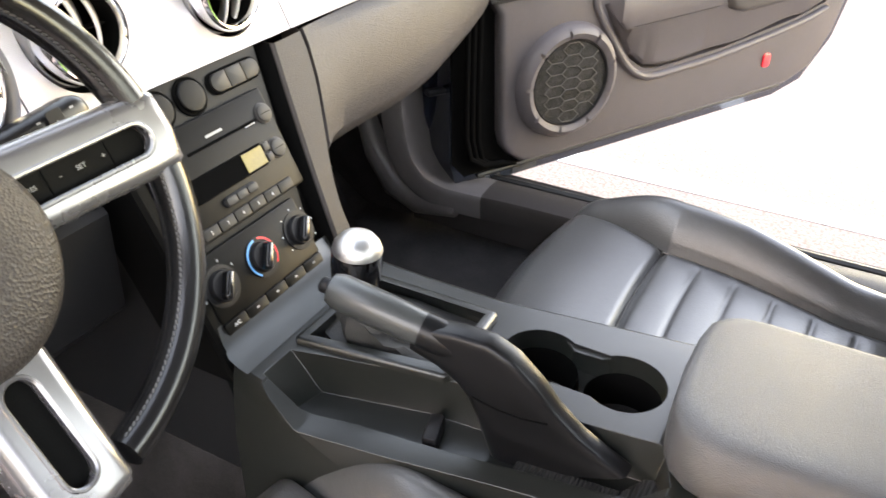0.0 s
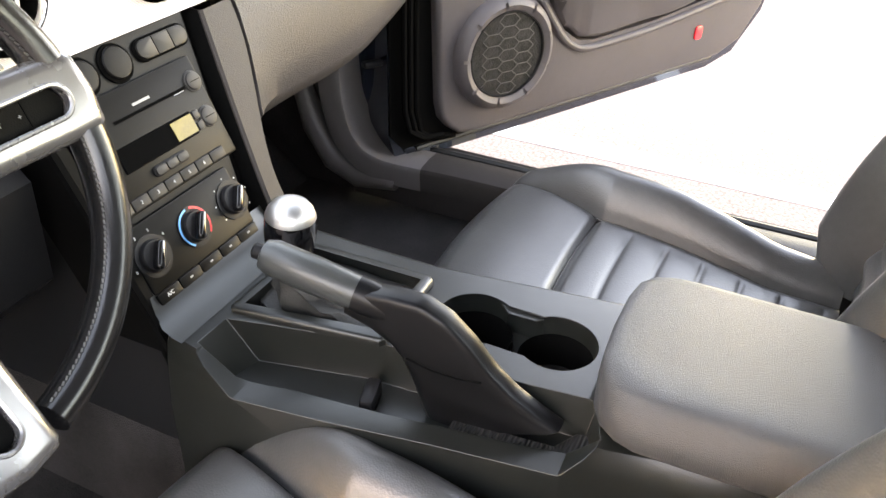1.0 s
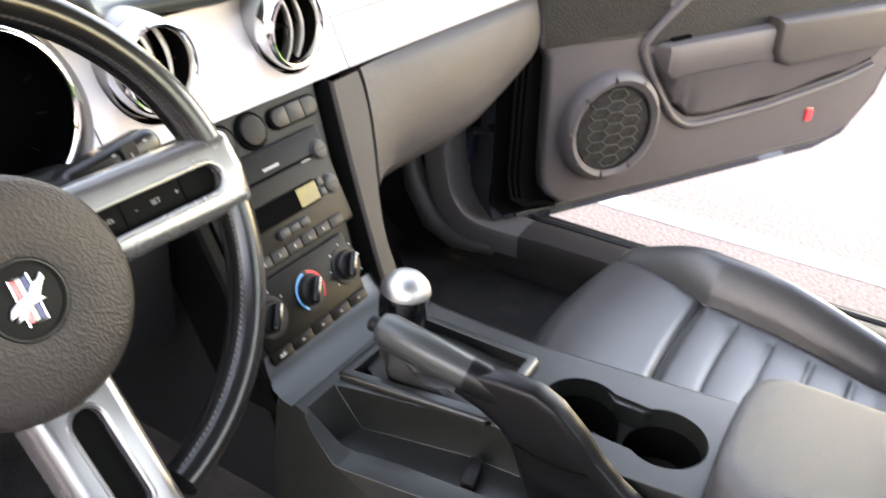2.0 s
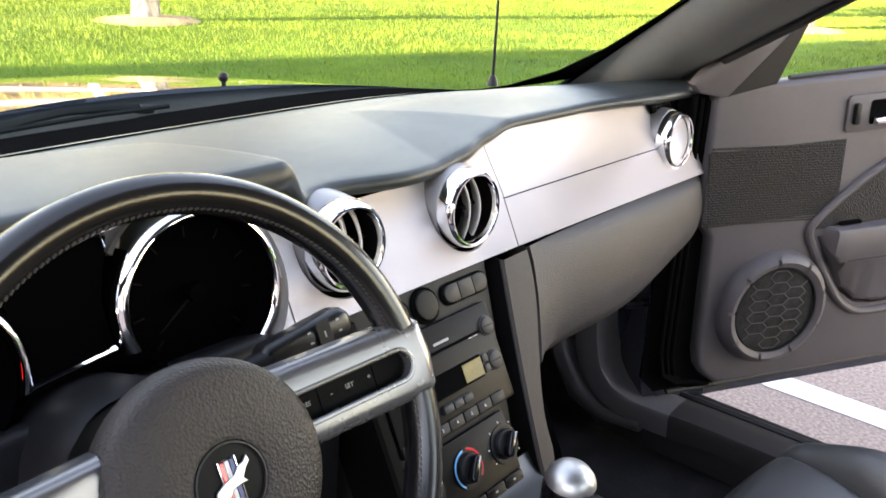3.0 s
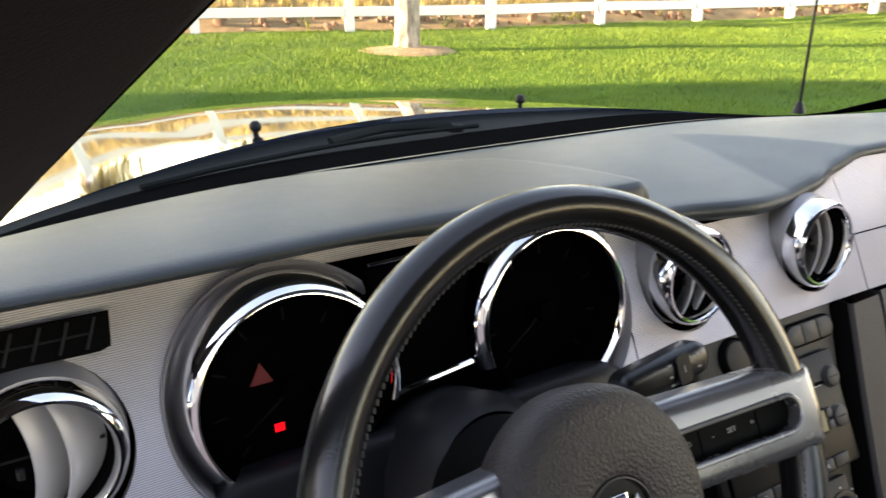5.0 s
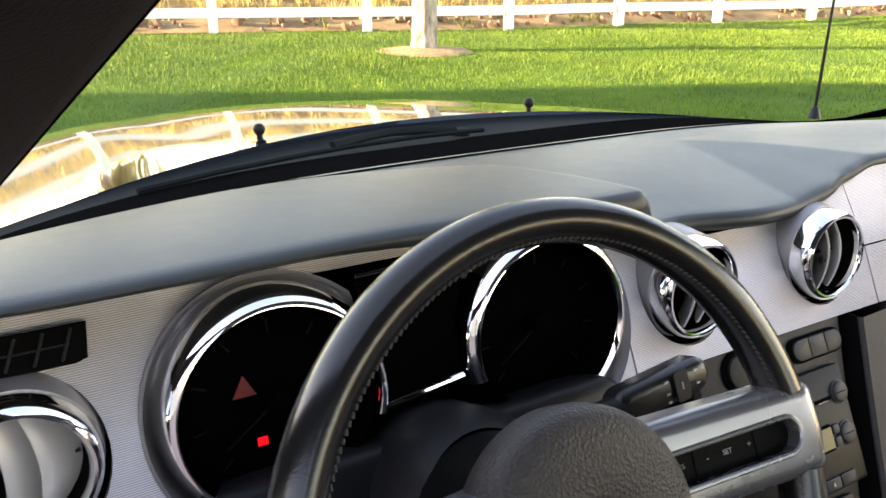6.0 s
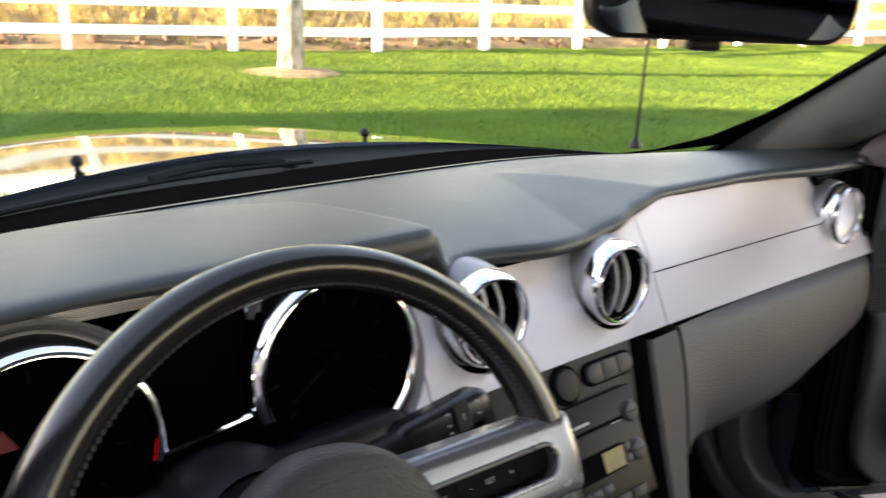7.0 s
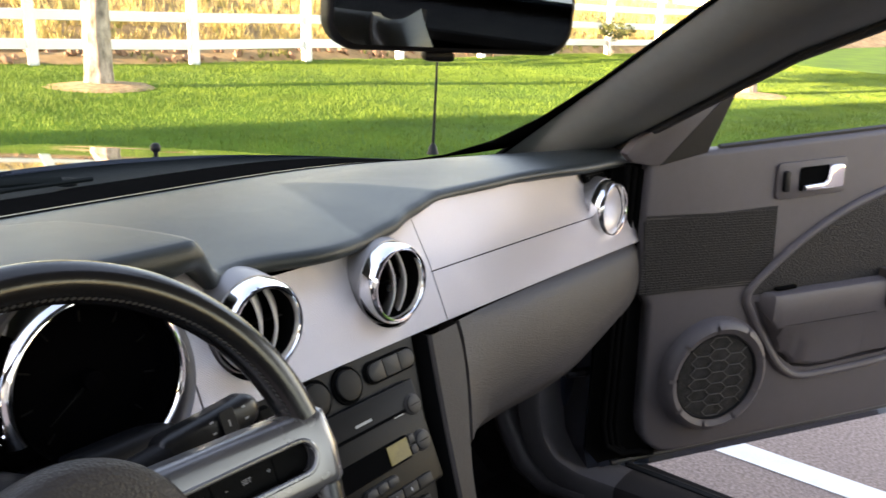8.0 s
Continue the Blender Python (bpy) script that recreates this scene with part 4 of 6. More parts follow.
def build_stack():
    s = thing("centre_stack", (0, -0.05, 0.58), "black centre stack with a radio and three climate dials", "centre stack")
    edge = lambda z: 0.060 + 0.056 * (z - 0.585) / 0.228
    rows = []
    for k in range(5):
        rows.append([(-0.125 + (edge(z) + 0.125) * k / 4, stack_y(z), z) for z in frange(0.570, 0.826, 6)])
    part("face", thicken(bm_loft(rows), 0.004), M["stack"], s)
    for sx in (-1, 1):
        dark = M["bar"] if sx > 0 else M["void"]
        # dark cheek and grey upright bar beside the face
        e2 = (lambda z: 0.0575 + 0.0525 * (max(0, z - 0.56) / 0.266) ** 1.25) if sx > 0 else (lambda z: 0.112)
        rows = []
        for z in frange(0.560, 0.8255, 8):
            y = stack_y(z) - 0.012
            rows.append([mir(p, sx) for p in ((e2(z) - 0.002, y + 0.012, z), (e2(z) + 0.002, y + 0.022, z), (e2(z) + 0.012, y + 0.026, z), (e2(z) + 0.021, y + 0.022, z), (e2(z) + 0.0245, y - 0.002, z))])
        part("cheek", bm_loft(rows), M["void"], s, "black cheek beside the controls")
        rows = []
        for z in frange(0.545, 0.8255, 40):
            y = stack_y(z) - 0.018
            x = e2(z) + 0.0245
            w = BAR_EDGE(z) - x if sx > 0 else 0.004
            rows.append([mir(p, sx) for p in ((x, y + 0.012, z), (x + 0.0005, y + 0.002, z), (x + 0.004, y - 0.001, z), (x + w - 0.008, y + 0.001, z), (x + w - 0.001, y + 0.010, z), (x + w, y + 0.09, z))])
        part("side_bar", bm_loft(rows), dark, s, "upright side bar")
        part("side_wall", bm_loft([[mir((0.150 if sx > 0 else 0.137, y0, z), sx), mir((0.16 if sx > 0 else 0.14, 0.2, z), sx)] for y0, z in ((stack_y(0.5) - 0.02, 0.40), (stack_y(0.58), 0.58), (stack_y(0.82), 0.82))]), M["black"], s)
    # the console's flank under the stack on the driver's side, blackened in colour to stand for shade
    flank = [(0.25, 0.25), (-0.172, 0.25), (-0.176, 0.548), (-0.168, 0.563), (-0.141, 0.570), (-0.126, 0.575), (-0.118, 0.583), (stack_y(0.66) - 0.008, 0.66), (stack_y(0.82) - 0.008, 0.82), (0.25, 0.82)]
    part("flank", bm_prism(flank, 0.012, Matrix(((0, 0, 1, -0.1270), (1, 0, 0, 0), (0, 1, 0, 0), (0, 0, 0, 1))), 0.0), M["flank"], s, "side panel of the stack, shade put into its colour")
    # top row: two round knobs and the hazard switch bank
    for x in (-0.053, -0.004):
        m = on_stack(x, 0.804, 0.002)
        part("dash_dial", bm_lathe([(0.0188, -0.002), (0.0186, 0.0028), (0.0172, 0.0044), (0.0120, 0.0050), (0.0, 0.0050)], m, 32), M["stack"], s, "black round dial")
        part("dial_gap", bm_lathe([(0.0188, 0.0006), (0.0222, 0.0006), (0.0226, -0.003)], m, 32), M["void"], s)
    bank = part("switch_bank", bm_prism(round_rect(0.086, 0.0275, 0.0135, 6), 0.0012, on_stack(0.068, 0.805, 0.002), 0.0004, 1), M["void"], s, "row of three soft switches")
    for x0, x1 in ((-0.0400, -0.0137), (-0.0130, 0.0130), (0.0137, 0.0400)):
        side = []
        for q in frange(-90, 90, 8):
            c, n = 0.0111 * math.cos(radians(q)), 0.0111 * math.sin(radians(q))
            side.append((x1 - 0.0111 + c if x1 > 0.03 else x1, n))
        for q in frange(90, 270, 8):
            c, n = 0.0111 * math.cos(radians(q)), 0.0111 * math.sin(radians(q))
            side.append((x0 + 0.0111 + c if x0 < -0.03 else x0, n))
        side = [p for i, p in enumerate(side) if p != side[i - 1]]
        part("switch", bm_prism(side, 0.0036, on_stack(0.068, 0.805, 0.0025), 0.0009, 2), M["softkey"], bank)
    # radio
    rd = part("radio", bm_prism(round_rect(0.200, 0.126, 0.004, 3), 0.006, on_stack(-0.010, 0.727, 0.002), 0.0015, 2), M["stack"], s, "black radio with a dark display")
    part("disc_slot", bm_box((0.112, 0.0035, 0.004), at=on_stack(0.006, 0.7545, 0.0075)), M["void"], rd)
    for x, z, rr in ((0.077, 0.757, 0.0108), (0.073, 0.718, 0.0112)):
        kn = part("radio_knob", bm_lathe([(rr + 0.0025, 0.0), (rr + 0.002, 0.0022), (rr + 0.0005, 0.0026), (rr, 0.0048), (rr - 0.002, 0.0058), (0, 0.0052)], on_stack(x, z, 0.007), 28), M["button"], rd, "ribbed grey knob")
        part("knob_mark", bm_box((rr * 1.5, 0.0008, 0.0006), at=on_stack(x, z, 0.0126)), M["void"], kn)
    part("display", bm_box((0.118, 0.028, 0.003), 0.001, 1, on_stack(-0.010, 0.7195, 0.0085)), M["void"], rd, "dark display window")
    # painted patch for the yellowish sky mirrored in the display glass
    part("display_reflection", bm_box((0.034, 0.022, 0.0012), at=on_stack(0.031, 0.7195, 0.0102)), M["amber"], rd, "yellowish sky reflection painted on the display")
    for dz in (0.006, -0.006):
        part("side_key", bm_box((0.010, 0.0105, 0.004), 0.0012, 2, on_stack(0.0560, 0.7195 + dz, 0.009)), M["button"], rd)
    part("logo_bar", bm_box((0.026, 0.0030, 0.0005), at=on_stack(-0.004, 0.7625, 0.0082)), M["faint"], rd)
    part("logo_bar", bm_box((0.016, 0.0012, 0.0005), at=on_stack(0.050, 0.7525, 0.0082)), M["label"], rd)
    tray = part("key_row", bm_prism(round_rect(0.056, 0.0125, 0.006, 5), 0.003, on_stack(-0.010, 0.6955, 0.0075), 0.001, 2), M["black"], rd)
    for k in range(3):
        part("key", bm_prism(round_rect(0.0160, 0.0095, 0.003, 4), 0.0025, on_stack(-0.010 + 0.0175 * (k - 1), 0.6955, 0.0105), 0.0008, 2), M["button"], tray)
    for k in range(7):
        kx = -0.098 + 0.0258 * k
        ky = part("preset_key", bm_prism(round_rect(0.0246, 0.0135, 0.002, 3), 0.005, on_stack(kx, 0.6785, 0.006), 0.0015, 2), M["softkey"], rd)
        if k < 6:
            arc_text("123456"[k], 0.006, on_stack(kx, 0.6785, 0.0115), ky, M["label"])
    # climate panel
    cp = part("climate_panel", bm_prism(round_rect(0.176, 0.078, 0.004, 3), 0.004, on_stack(-0.026, 0.628, 0.002), 0.0015, 2), M["stack"], s, "black climate panel")
    for i, x in enumerate((-0.091, -0.023, 0.046)):
        m = on_stack(x, 0.628, 0.006) @ Matrix.Diagonal((0.86, 0.86, 0.9, 1))
        dl = part("climate_dial", bm_lathe([(0.0285, 0.0), (0.0285, 0.0016), (0.0255, 0.0018), (0.0215, 0.0016), (0.021, 0.006), (0.0195, 0.008), (0.0, 0.0085)], m, 36), M["black"], cp, "black climate dial")
        part("grip", bm_prism(round_rect(0.0125, 0.038, 0.006, 5), 0.012, m @ pose(0, 0, 0.0075, 0, 0, -38), 0.004, 3), M["gloss"], dl)
        part("pointer", bm_box((0.0015, 0.010, 0.0006), at=m @ pose(0, 0, 0.0198, 0, 0, -38) @ pose(0, 0.012, 0)), M["label"], dl)
        if i == 1:
            for c, a0, a1 in ((M["blue"], 95, 235), (M["red"], -45, 80)):
                part("temperature_arc", bm_lathe([(0.0245, 0.0022), (0.0275, 0.0022)], m, 20, (a0, a1)), c, dl)
        elif i == 0:
            for k in range(5):
                a = radians(190 - 160 * k / 4)
                arc_text("01234"[k], 0.0058, m @ pose(0.0335 * math.cos(a), 0.0335 * math.sin(a), 0.0006), dl, M["label"])
        else:
            for k in range(7):
                a = radians(215 - 250 * k / 6)
                part("dial_mark", bm_box((0.0020, 0.0020, 0.0004), at=m @ pose(0.0325 * math.cos(a), 0.0325 * math.sin(a), 0.0003)), M["label"], dl)
    for k in range(5):
        b = part("climate_key", bm_prism(round_rect(0.034, 0.0135, 0.002, 3), 0.004, on_stack(-0.098 + 0.035 * k, 0.5885, 0.005), 0.0012, 2), M["stack"], cp)
        if k == 0:
            arc_text("A/C", 0.0062, on_stack(-0.098, 0.5885, 0.0094), b, M["label"])
            continue
        part("key_symbol", bm_box((0.0042, 0.002, 0.0004), at=on_stack(-0.098 + 0.035 * k, 0.5885, 0.0092)), M["faint"], b)
    return s


M["boot"] = mat("dark_boot_leather", (0.030, 0.030, 0.029), 0.45, bump=0.15, bscale=400, kind="cell", vscale=8, spec=0.2)
build_stack()


# ---- centre console ----
def build_console():
    c = thing("centre_console", (0, -0.5, 0.3), "black centre console with cup holders and a side tray", "centre console")
    ztop = 0.573
    CUPS = ((0.044, -0.428), (0.046, -0.523))
    rows = []
    for y, zt, xl, xr in ((-0.085, 0.574, -0.112, 0.130), (-0.128, 0.5735, -0.116, 0.126), (-0.146, 0.5732, -0.143, 0.124), (-0.17, 0.573, -0.149, 0.122), (-0.24, ztop, -0.160, 0.120), (-0.34, ztop - 0.003, -0.142, 0.124), (-0.45, ztop - 0.004, -0.118, 0.140), (-0.58, ztop - 0.005, -0.094, 0.160), (-0.615, ztop - 0.020, -0.074, 0.162), (-0.66, ztop - 0.022, -0.062, 0.160), (-1.05, ztop - 0.022, -0.056, 0.160)):
        rows.append([(xl - 0.016, y, 0.25), (xl - 0.010, y, zt - 0.09), (xl - 0.002, y, zt - 0.030), (xl + 0.002, y, zt - 0.010), (xl + 0.010, y, zt), (xr - 0.014, y, zt), (xr - 0.003, y, zt - 0.007), (xr + 0.001, y, zt - 0.03), (xr + 0.004, y, 0.25)])
    body = bm_loft(rows, closed=True, caps=True)
    # open tray on the driver's side, its outer wall cut lower than the deck
    foot = [(-0.123, -0.206), (-0.082, -0.217), (-0.052, -0.34), (-0.042, -0.46), (-0.030, -0.583), (-0.058, -0.598), (-0.074, -0.54), (-0.103, -0.39), (-0.128, -0.225)]
    brim = [(-0.134, -0.183), (-0.088, -0.184), (-0.043, -0.356), (-0.037, -0.46), (-0.019, -0.590), (-0.060, -0.606), (-0.080, -0.544), (-0.110, -0.394), (-0.146, -0.236)]
    tray = bm_loft([[(x, y, 0.520) for x, y in foot], [(x, y, 0.573) for x, y in brim], [(x, y, 0.64) for x, y in brim]], closed=True, caps=True)
    slope = bm_loft([[(-0.30, y, z), (x, y, z), (x, y, 0.7), (-0.30, y, 0.7)] for y, z, x in ((-0.184, 0.590, -0.132), (-0.19, 0.570, -0.130), (-0.245, 0.542, -0.122), (-0.45, 0.536, -0.082), (-0.575, 0.532, -0.060), (-0.62, 0.575, -0.050))], closed=True, caps=True)
    cups = [bm_lathe([(0.0, -0.075), (0.043, -0.075), (0.0485, 0.2), (0.0, 0.2)], pose(x, y, ztop), 36) for x, y in CUPS]
    mid = bm_box((0.072, 0.06, 0.2), at=(0.045, -0.474, ztop + 0.06))
    boot = bm_prism([(-0.064, -0.193), (-0.035, -0.349), (0.067, -0.348), (0.065, -0.195)], 0.2, pose(0, 0, ztop - 0.03))
    body = cut(body, tray, slope, *cups, mid, boot)
    ob = part("console_body", body, M["console"], c, "satin black console body", 30)
    soften(ob, 0.0035)
    for x, y in CUPS:
        part("cup_liner", bm_lathe([(0.0, -0.0735), (0.0405, -0.0735), (0.0422, -0.024)], pose(x, y, ztop - 0.004), 32), M["void"], c, "deep black cup holder")
    part("cup_divider", bm_prism([(-0.030, 0.0), (0.030, 0.0), (0.016, -0.012), (-0.016, -0.012)], 0.004, pose(0.086, -0.472, ztop - 0.012, 0, 0, -90), 0.001, 1), M["console"], c)
    part("tray_latch", bm_box((0.040, 0.016, 0.022), 0.004, 2, pose(-0.082, -0.362, 0.528, 0, 0, 14)), M["black"], c, "small black clip in the tray")
    part("tray_mat", bm_prism([(-0.090, -0.455), (-0.077, -0.560), (-0.061, -0.601), (-0.028, -0.592), (-0.034, -0.575), (-0.060, -0.560), (-0.072, -0.455)], 0.008, pose(0, 0, 0.521), 0.0012, 1), M["ribmat"], c, "ribbed black rubber mat")
    # low sloped sill in front of the stack
    sweep = ((-0.106, 0.604, -0.117), (-0.112, 0.597, -0.121), (-0.118, 0.590, -0.125), (-0.126, 0.5835, -0.130), (-0.140, 0.5780, -0.1385), (-0.156, 0.5752, -0.1425), (-0.170, 0.5738, -0.1435))
    part("front_sill", bm_loft([[(xl + (0.120 - xl) * k, y, z) for y, z, xl in sweep] for k in (0.0, 0.01, 0.5, 1.0)]), M["console"], c, "smooth sill sweeping up to the stack", 60)
    # gear lever boot frame
    fr = bm_prism([(-0.072, -0.179), (-0.077, -0.184), (-0.051, -0.356), (-0.045, -0.361), (0.074, -0.359), (0.080, -0.353), (0.077, -0.186), (0.072, -0.181)], 0.010, pose(0, 0, ztop - 0.002), 0.005, 3)
    fr = cut(fr, bm_prism([(-0.064, -0.193), (-0.036, -0.348), (0.066, -0.347), (0.064, -0.195)], 0.1, pose(0, 0, ztop - 0.03)))
    part("boot_frame", fr, M["console"], c, "raised black frame round the gear lever boot")
    rows = []
    for k in range(9):
        f = k / 8
        w, l = 0.060 * (1 - f) + 0.016 * f, 0.085 * (1 - f) + 0.016 * f
        ring = []
        for j in range(32):
            a = 2 * math.pi * j / 32
            fold = 1 + 0.10 * math.sin(7 * a + 3 * f) * math.sin(math.pi * f) + 0.06 * math.sin(f * 18)
            sq = 1 / max(abs(math.cos(a)), abs(math.sin(a))) if f < 0.15 else 1.0
            sq = min(sq, 1.25)
            ring.append((0.012 * (1 - f) - 0.0186 * f + w * fold * sq * math.cos(a), -0.270 + 0.045 * f + l * fold * sq * math.sin(a), ztop - 0.010 + 0.062 * f ** 1.5 + 0.007 * math.sin(3 * a + 9 * f) * math.sin(math.pi * f)))
        rows.append(ring)
    part("gear_boot", bm_loft(rows, closed=True), M["boot"], c, "creased black leather boot")
    # armrest lid
    lid = [(-0.056, -1.03), (-0.066, -0.66), (-0.066, -0.635), (-0.060, -0.615), (-0.046, -0.597), (-0.026, -0.586), (0.0, -0.581), (0.05, -0.578), (0.105, -0.579), (0.135, -0.584), (0.152, -0.597), (0.160, -0.615), (0.162, -0.64), (0.162, -1.03)]
    rows = []
    for z, di, dj in ((0.562, 0.002, 0.0), (0.570, -0.001, -0.001), (0.588, 0.002, -0.001), (0.602, 0.008, 0.0), (0.609, 0.0125, 0.0005), (0.6138, 0.018, 0.002), (0.6165, 0.025, 0.005), (0.6180, 0.035, 0.009), (0.6187, 0.056, 0.014)):
        rows.append([(x + di * min(1, max(0, -x / 0.05)) - dj * min(1, max(0, (x - 0.05) / 0.08)), y - dj * min(1, max(0, (y + 0.66) / 0.06)), z) for x, y in lid])
    part("armrest_lid", bm_loft(rows, closed=True, caps=True), M["armrest"], c, "grained soft armrest lid", 50)
    return c


M["ribmat"] = mat("ribbed_rubber", (0.014, 0.014, 0.014), 0.5, bump=0.6, bscale=70, kind="Y")
M["armrest"] = mat("grained_armrest_vinyl", (0.052, 0.051, 0.0515), 0.46, bump=0.32, bscale=1000, kind="cell", vscale=5)
build_console()


def build_gear_lever():
    g = thing("gear_lever", (-0.0186, -0.223, 0.60), "gear lever with a satin metal ball knob", "gear lever")
    m = pose(-0.0186, -0.2230, 0.5925, 6, 0, 0) @ Matrix.Diagonal((1.06, 1.06, 1, 1))
    part("lever", bm_lathe([(0.010, -0.02), (0.009, 0.04), (0.012, 0.045)], m, 16), M["black"], g)
    k = part("knob", bm_lathe([(0.0, 0.110), (0.010, 0.109), (0.019, 0.104), (0.0240, 0.0970), (0.0258, 0.0915), (0.0262, 0.0895)], m, 36), M["knob"], g, "satin metal top of the knob")
    part("knob_skirt", bm_lathe([(0.0260, 0.0900), (0.0268, 0.084), (0.0270, 0.074), (0.0266, 0.060), (0.0245, 0.036), (0.021, 0.018), (0.017, 0.010)], m, 36), M["gloss"], k, "black lower half of the knob")


def build_handbrake():
    h = thing("handbrake", (-0.075, -0.50, 0.55), "black handbrake lever pointing forward beside the gear lever", "handbrake")
    a, b = Vector((-0.088, -0.246, 0.680)), Vector((-0.070, -0.358, 0.650))
    d = (a - b).normalized()
    part("grip", bm_tube([b - d * 0.0, b + d * 0.01, b.lerp(a, 0.5), a - d * 0.012, a - d * 0.002, a], [0.0162, 0.0180, 0.0196, 0.0188, 0.0155, 0.010], 18), M["brakegrip"], h, "grey-black moulded grip")
    part("release_button", bm_tube([a - d * 0.002, a + d * 0.008, a + d * 0.010], [0.0085, 0.0085, 0.006], 14), M["black"], h)
    part("collar", bm_tube([b + d * 0.014, b + d * 0.004, b - d * 0.012, b - d * 0.030], [0.0192, 0.0194, 0.0186, 0.0165], 18), M["arm"], h, "glossy black collar")
    # flat curved arm down into the console
    upper = [(-0.343, 0.664), (-0.385, 0.667), (-0.418, 0.665), (-0.442, 0.652), (-0.467, 0.627), (-0.487, 0.601), (-0.512, 0.577), (-0.540, 0.558), (-0.562, 0.545)]
    lower = [(-0.338, 0.634), (-0.365, 0.622), (-0.386, 0.607), (-0.398, 0.592), (-0.406, 0.573), (-0.412, 0.555), (-0.418, 0.535), (-0.424, 0.518), (-0.430, 0.508)]
    rows = []
    for i in range(4 * (len(upper) - 1) + 1):
        j, k = min(i // 4, len(upper) - 2), i / 4 - min(i // 4, len(upper) - 2)
        q, p = Vector(upper[j]).lerp(Vector(upper[j + 1]), k), Vector(lower[j]).lerp(Vector(lower[j + 1]), k)
        row = []
        for n in range(28):
            an = 2 * math.pi * n / 28
            u, v = (math.copysign(abs(w) ** 0.40, w) for w in (math.cos(an), math.sin(an)))
            c = (p + q) / 2 + (q - p) / 2 * u
            row.append((-0.071 - 0.12 * (c.x + 0.36) + 0.0150 * v, c.x, c.y))
        rows.append(row)
    part("lever_arm", bm_loft(rows, closed=True, caps=True), M["arm"], h, "glossy black curved lever arm", 60)
    part("sleeve_seam", bm_tube([(-0.071 - 0.12 * (y + 0.36) - 0.0150, y, z) for y, z in ((-0.404, 0.598), (-0.433, 0.590), (-0.458, 0.588), (-0.482, 0.590))], 0.0010, 6), M["void"], h)


M["knob"] = mat("brushed_knob_metal", (0.50, 0.49, 0.48), 0.42, metal=1.0, var=0.08, vscale=40)
M["arm"] = mat("smooth_black_sleeve", (0.004, 0.004, 0.0045), 0.33, vscale=6, spec=0.22)
M["brakegrip"] = mat("moulded_grip", (0.035, 0.038, 0.037), 0.33, bump=0.1, bscale=500)
build_gear_lever()
build_handbrake()


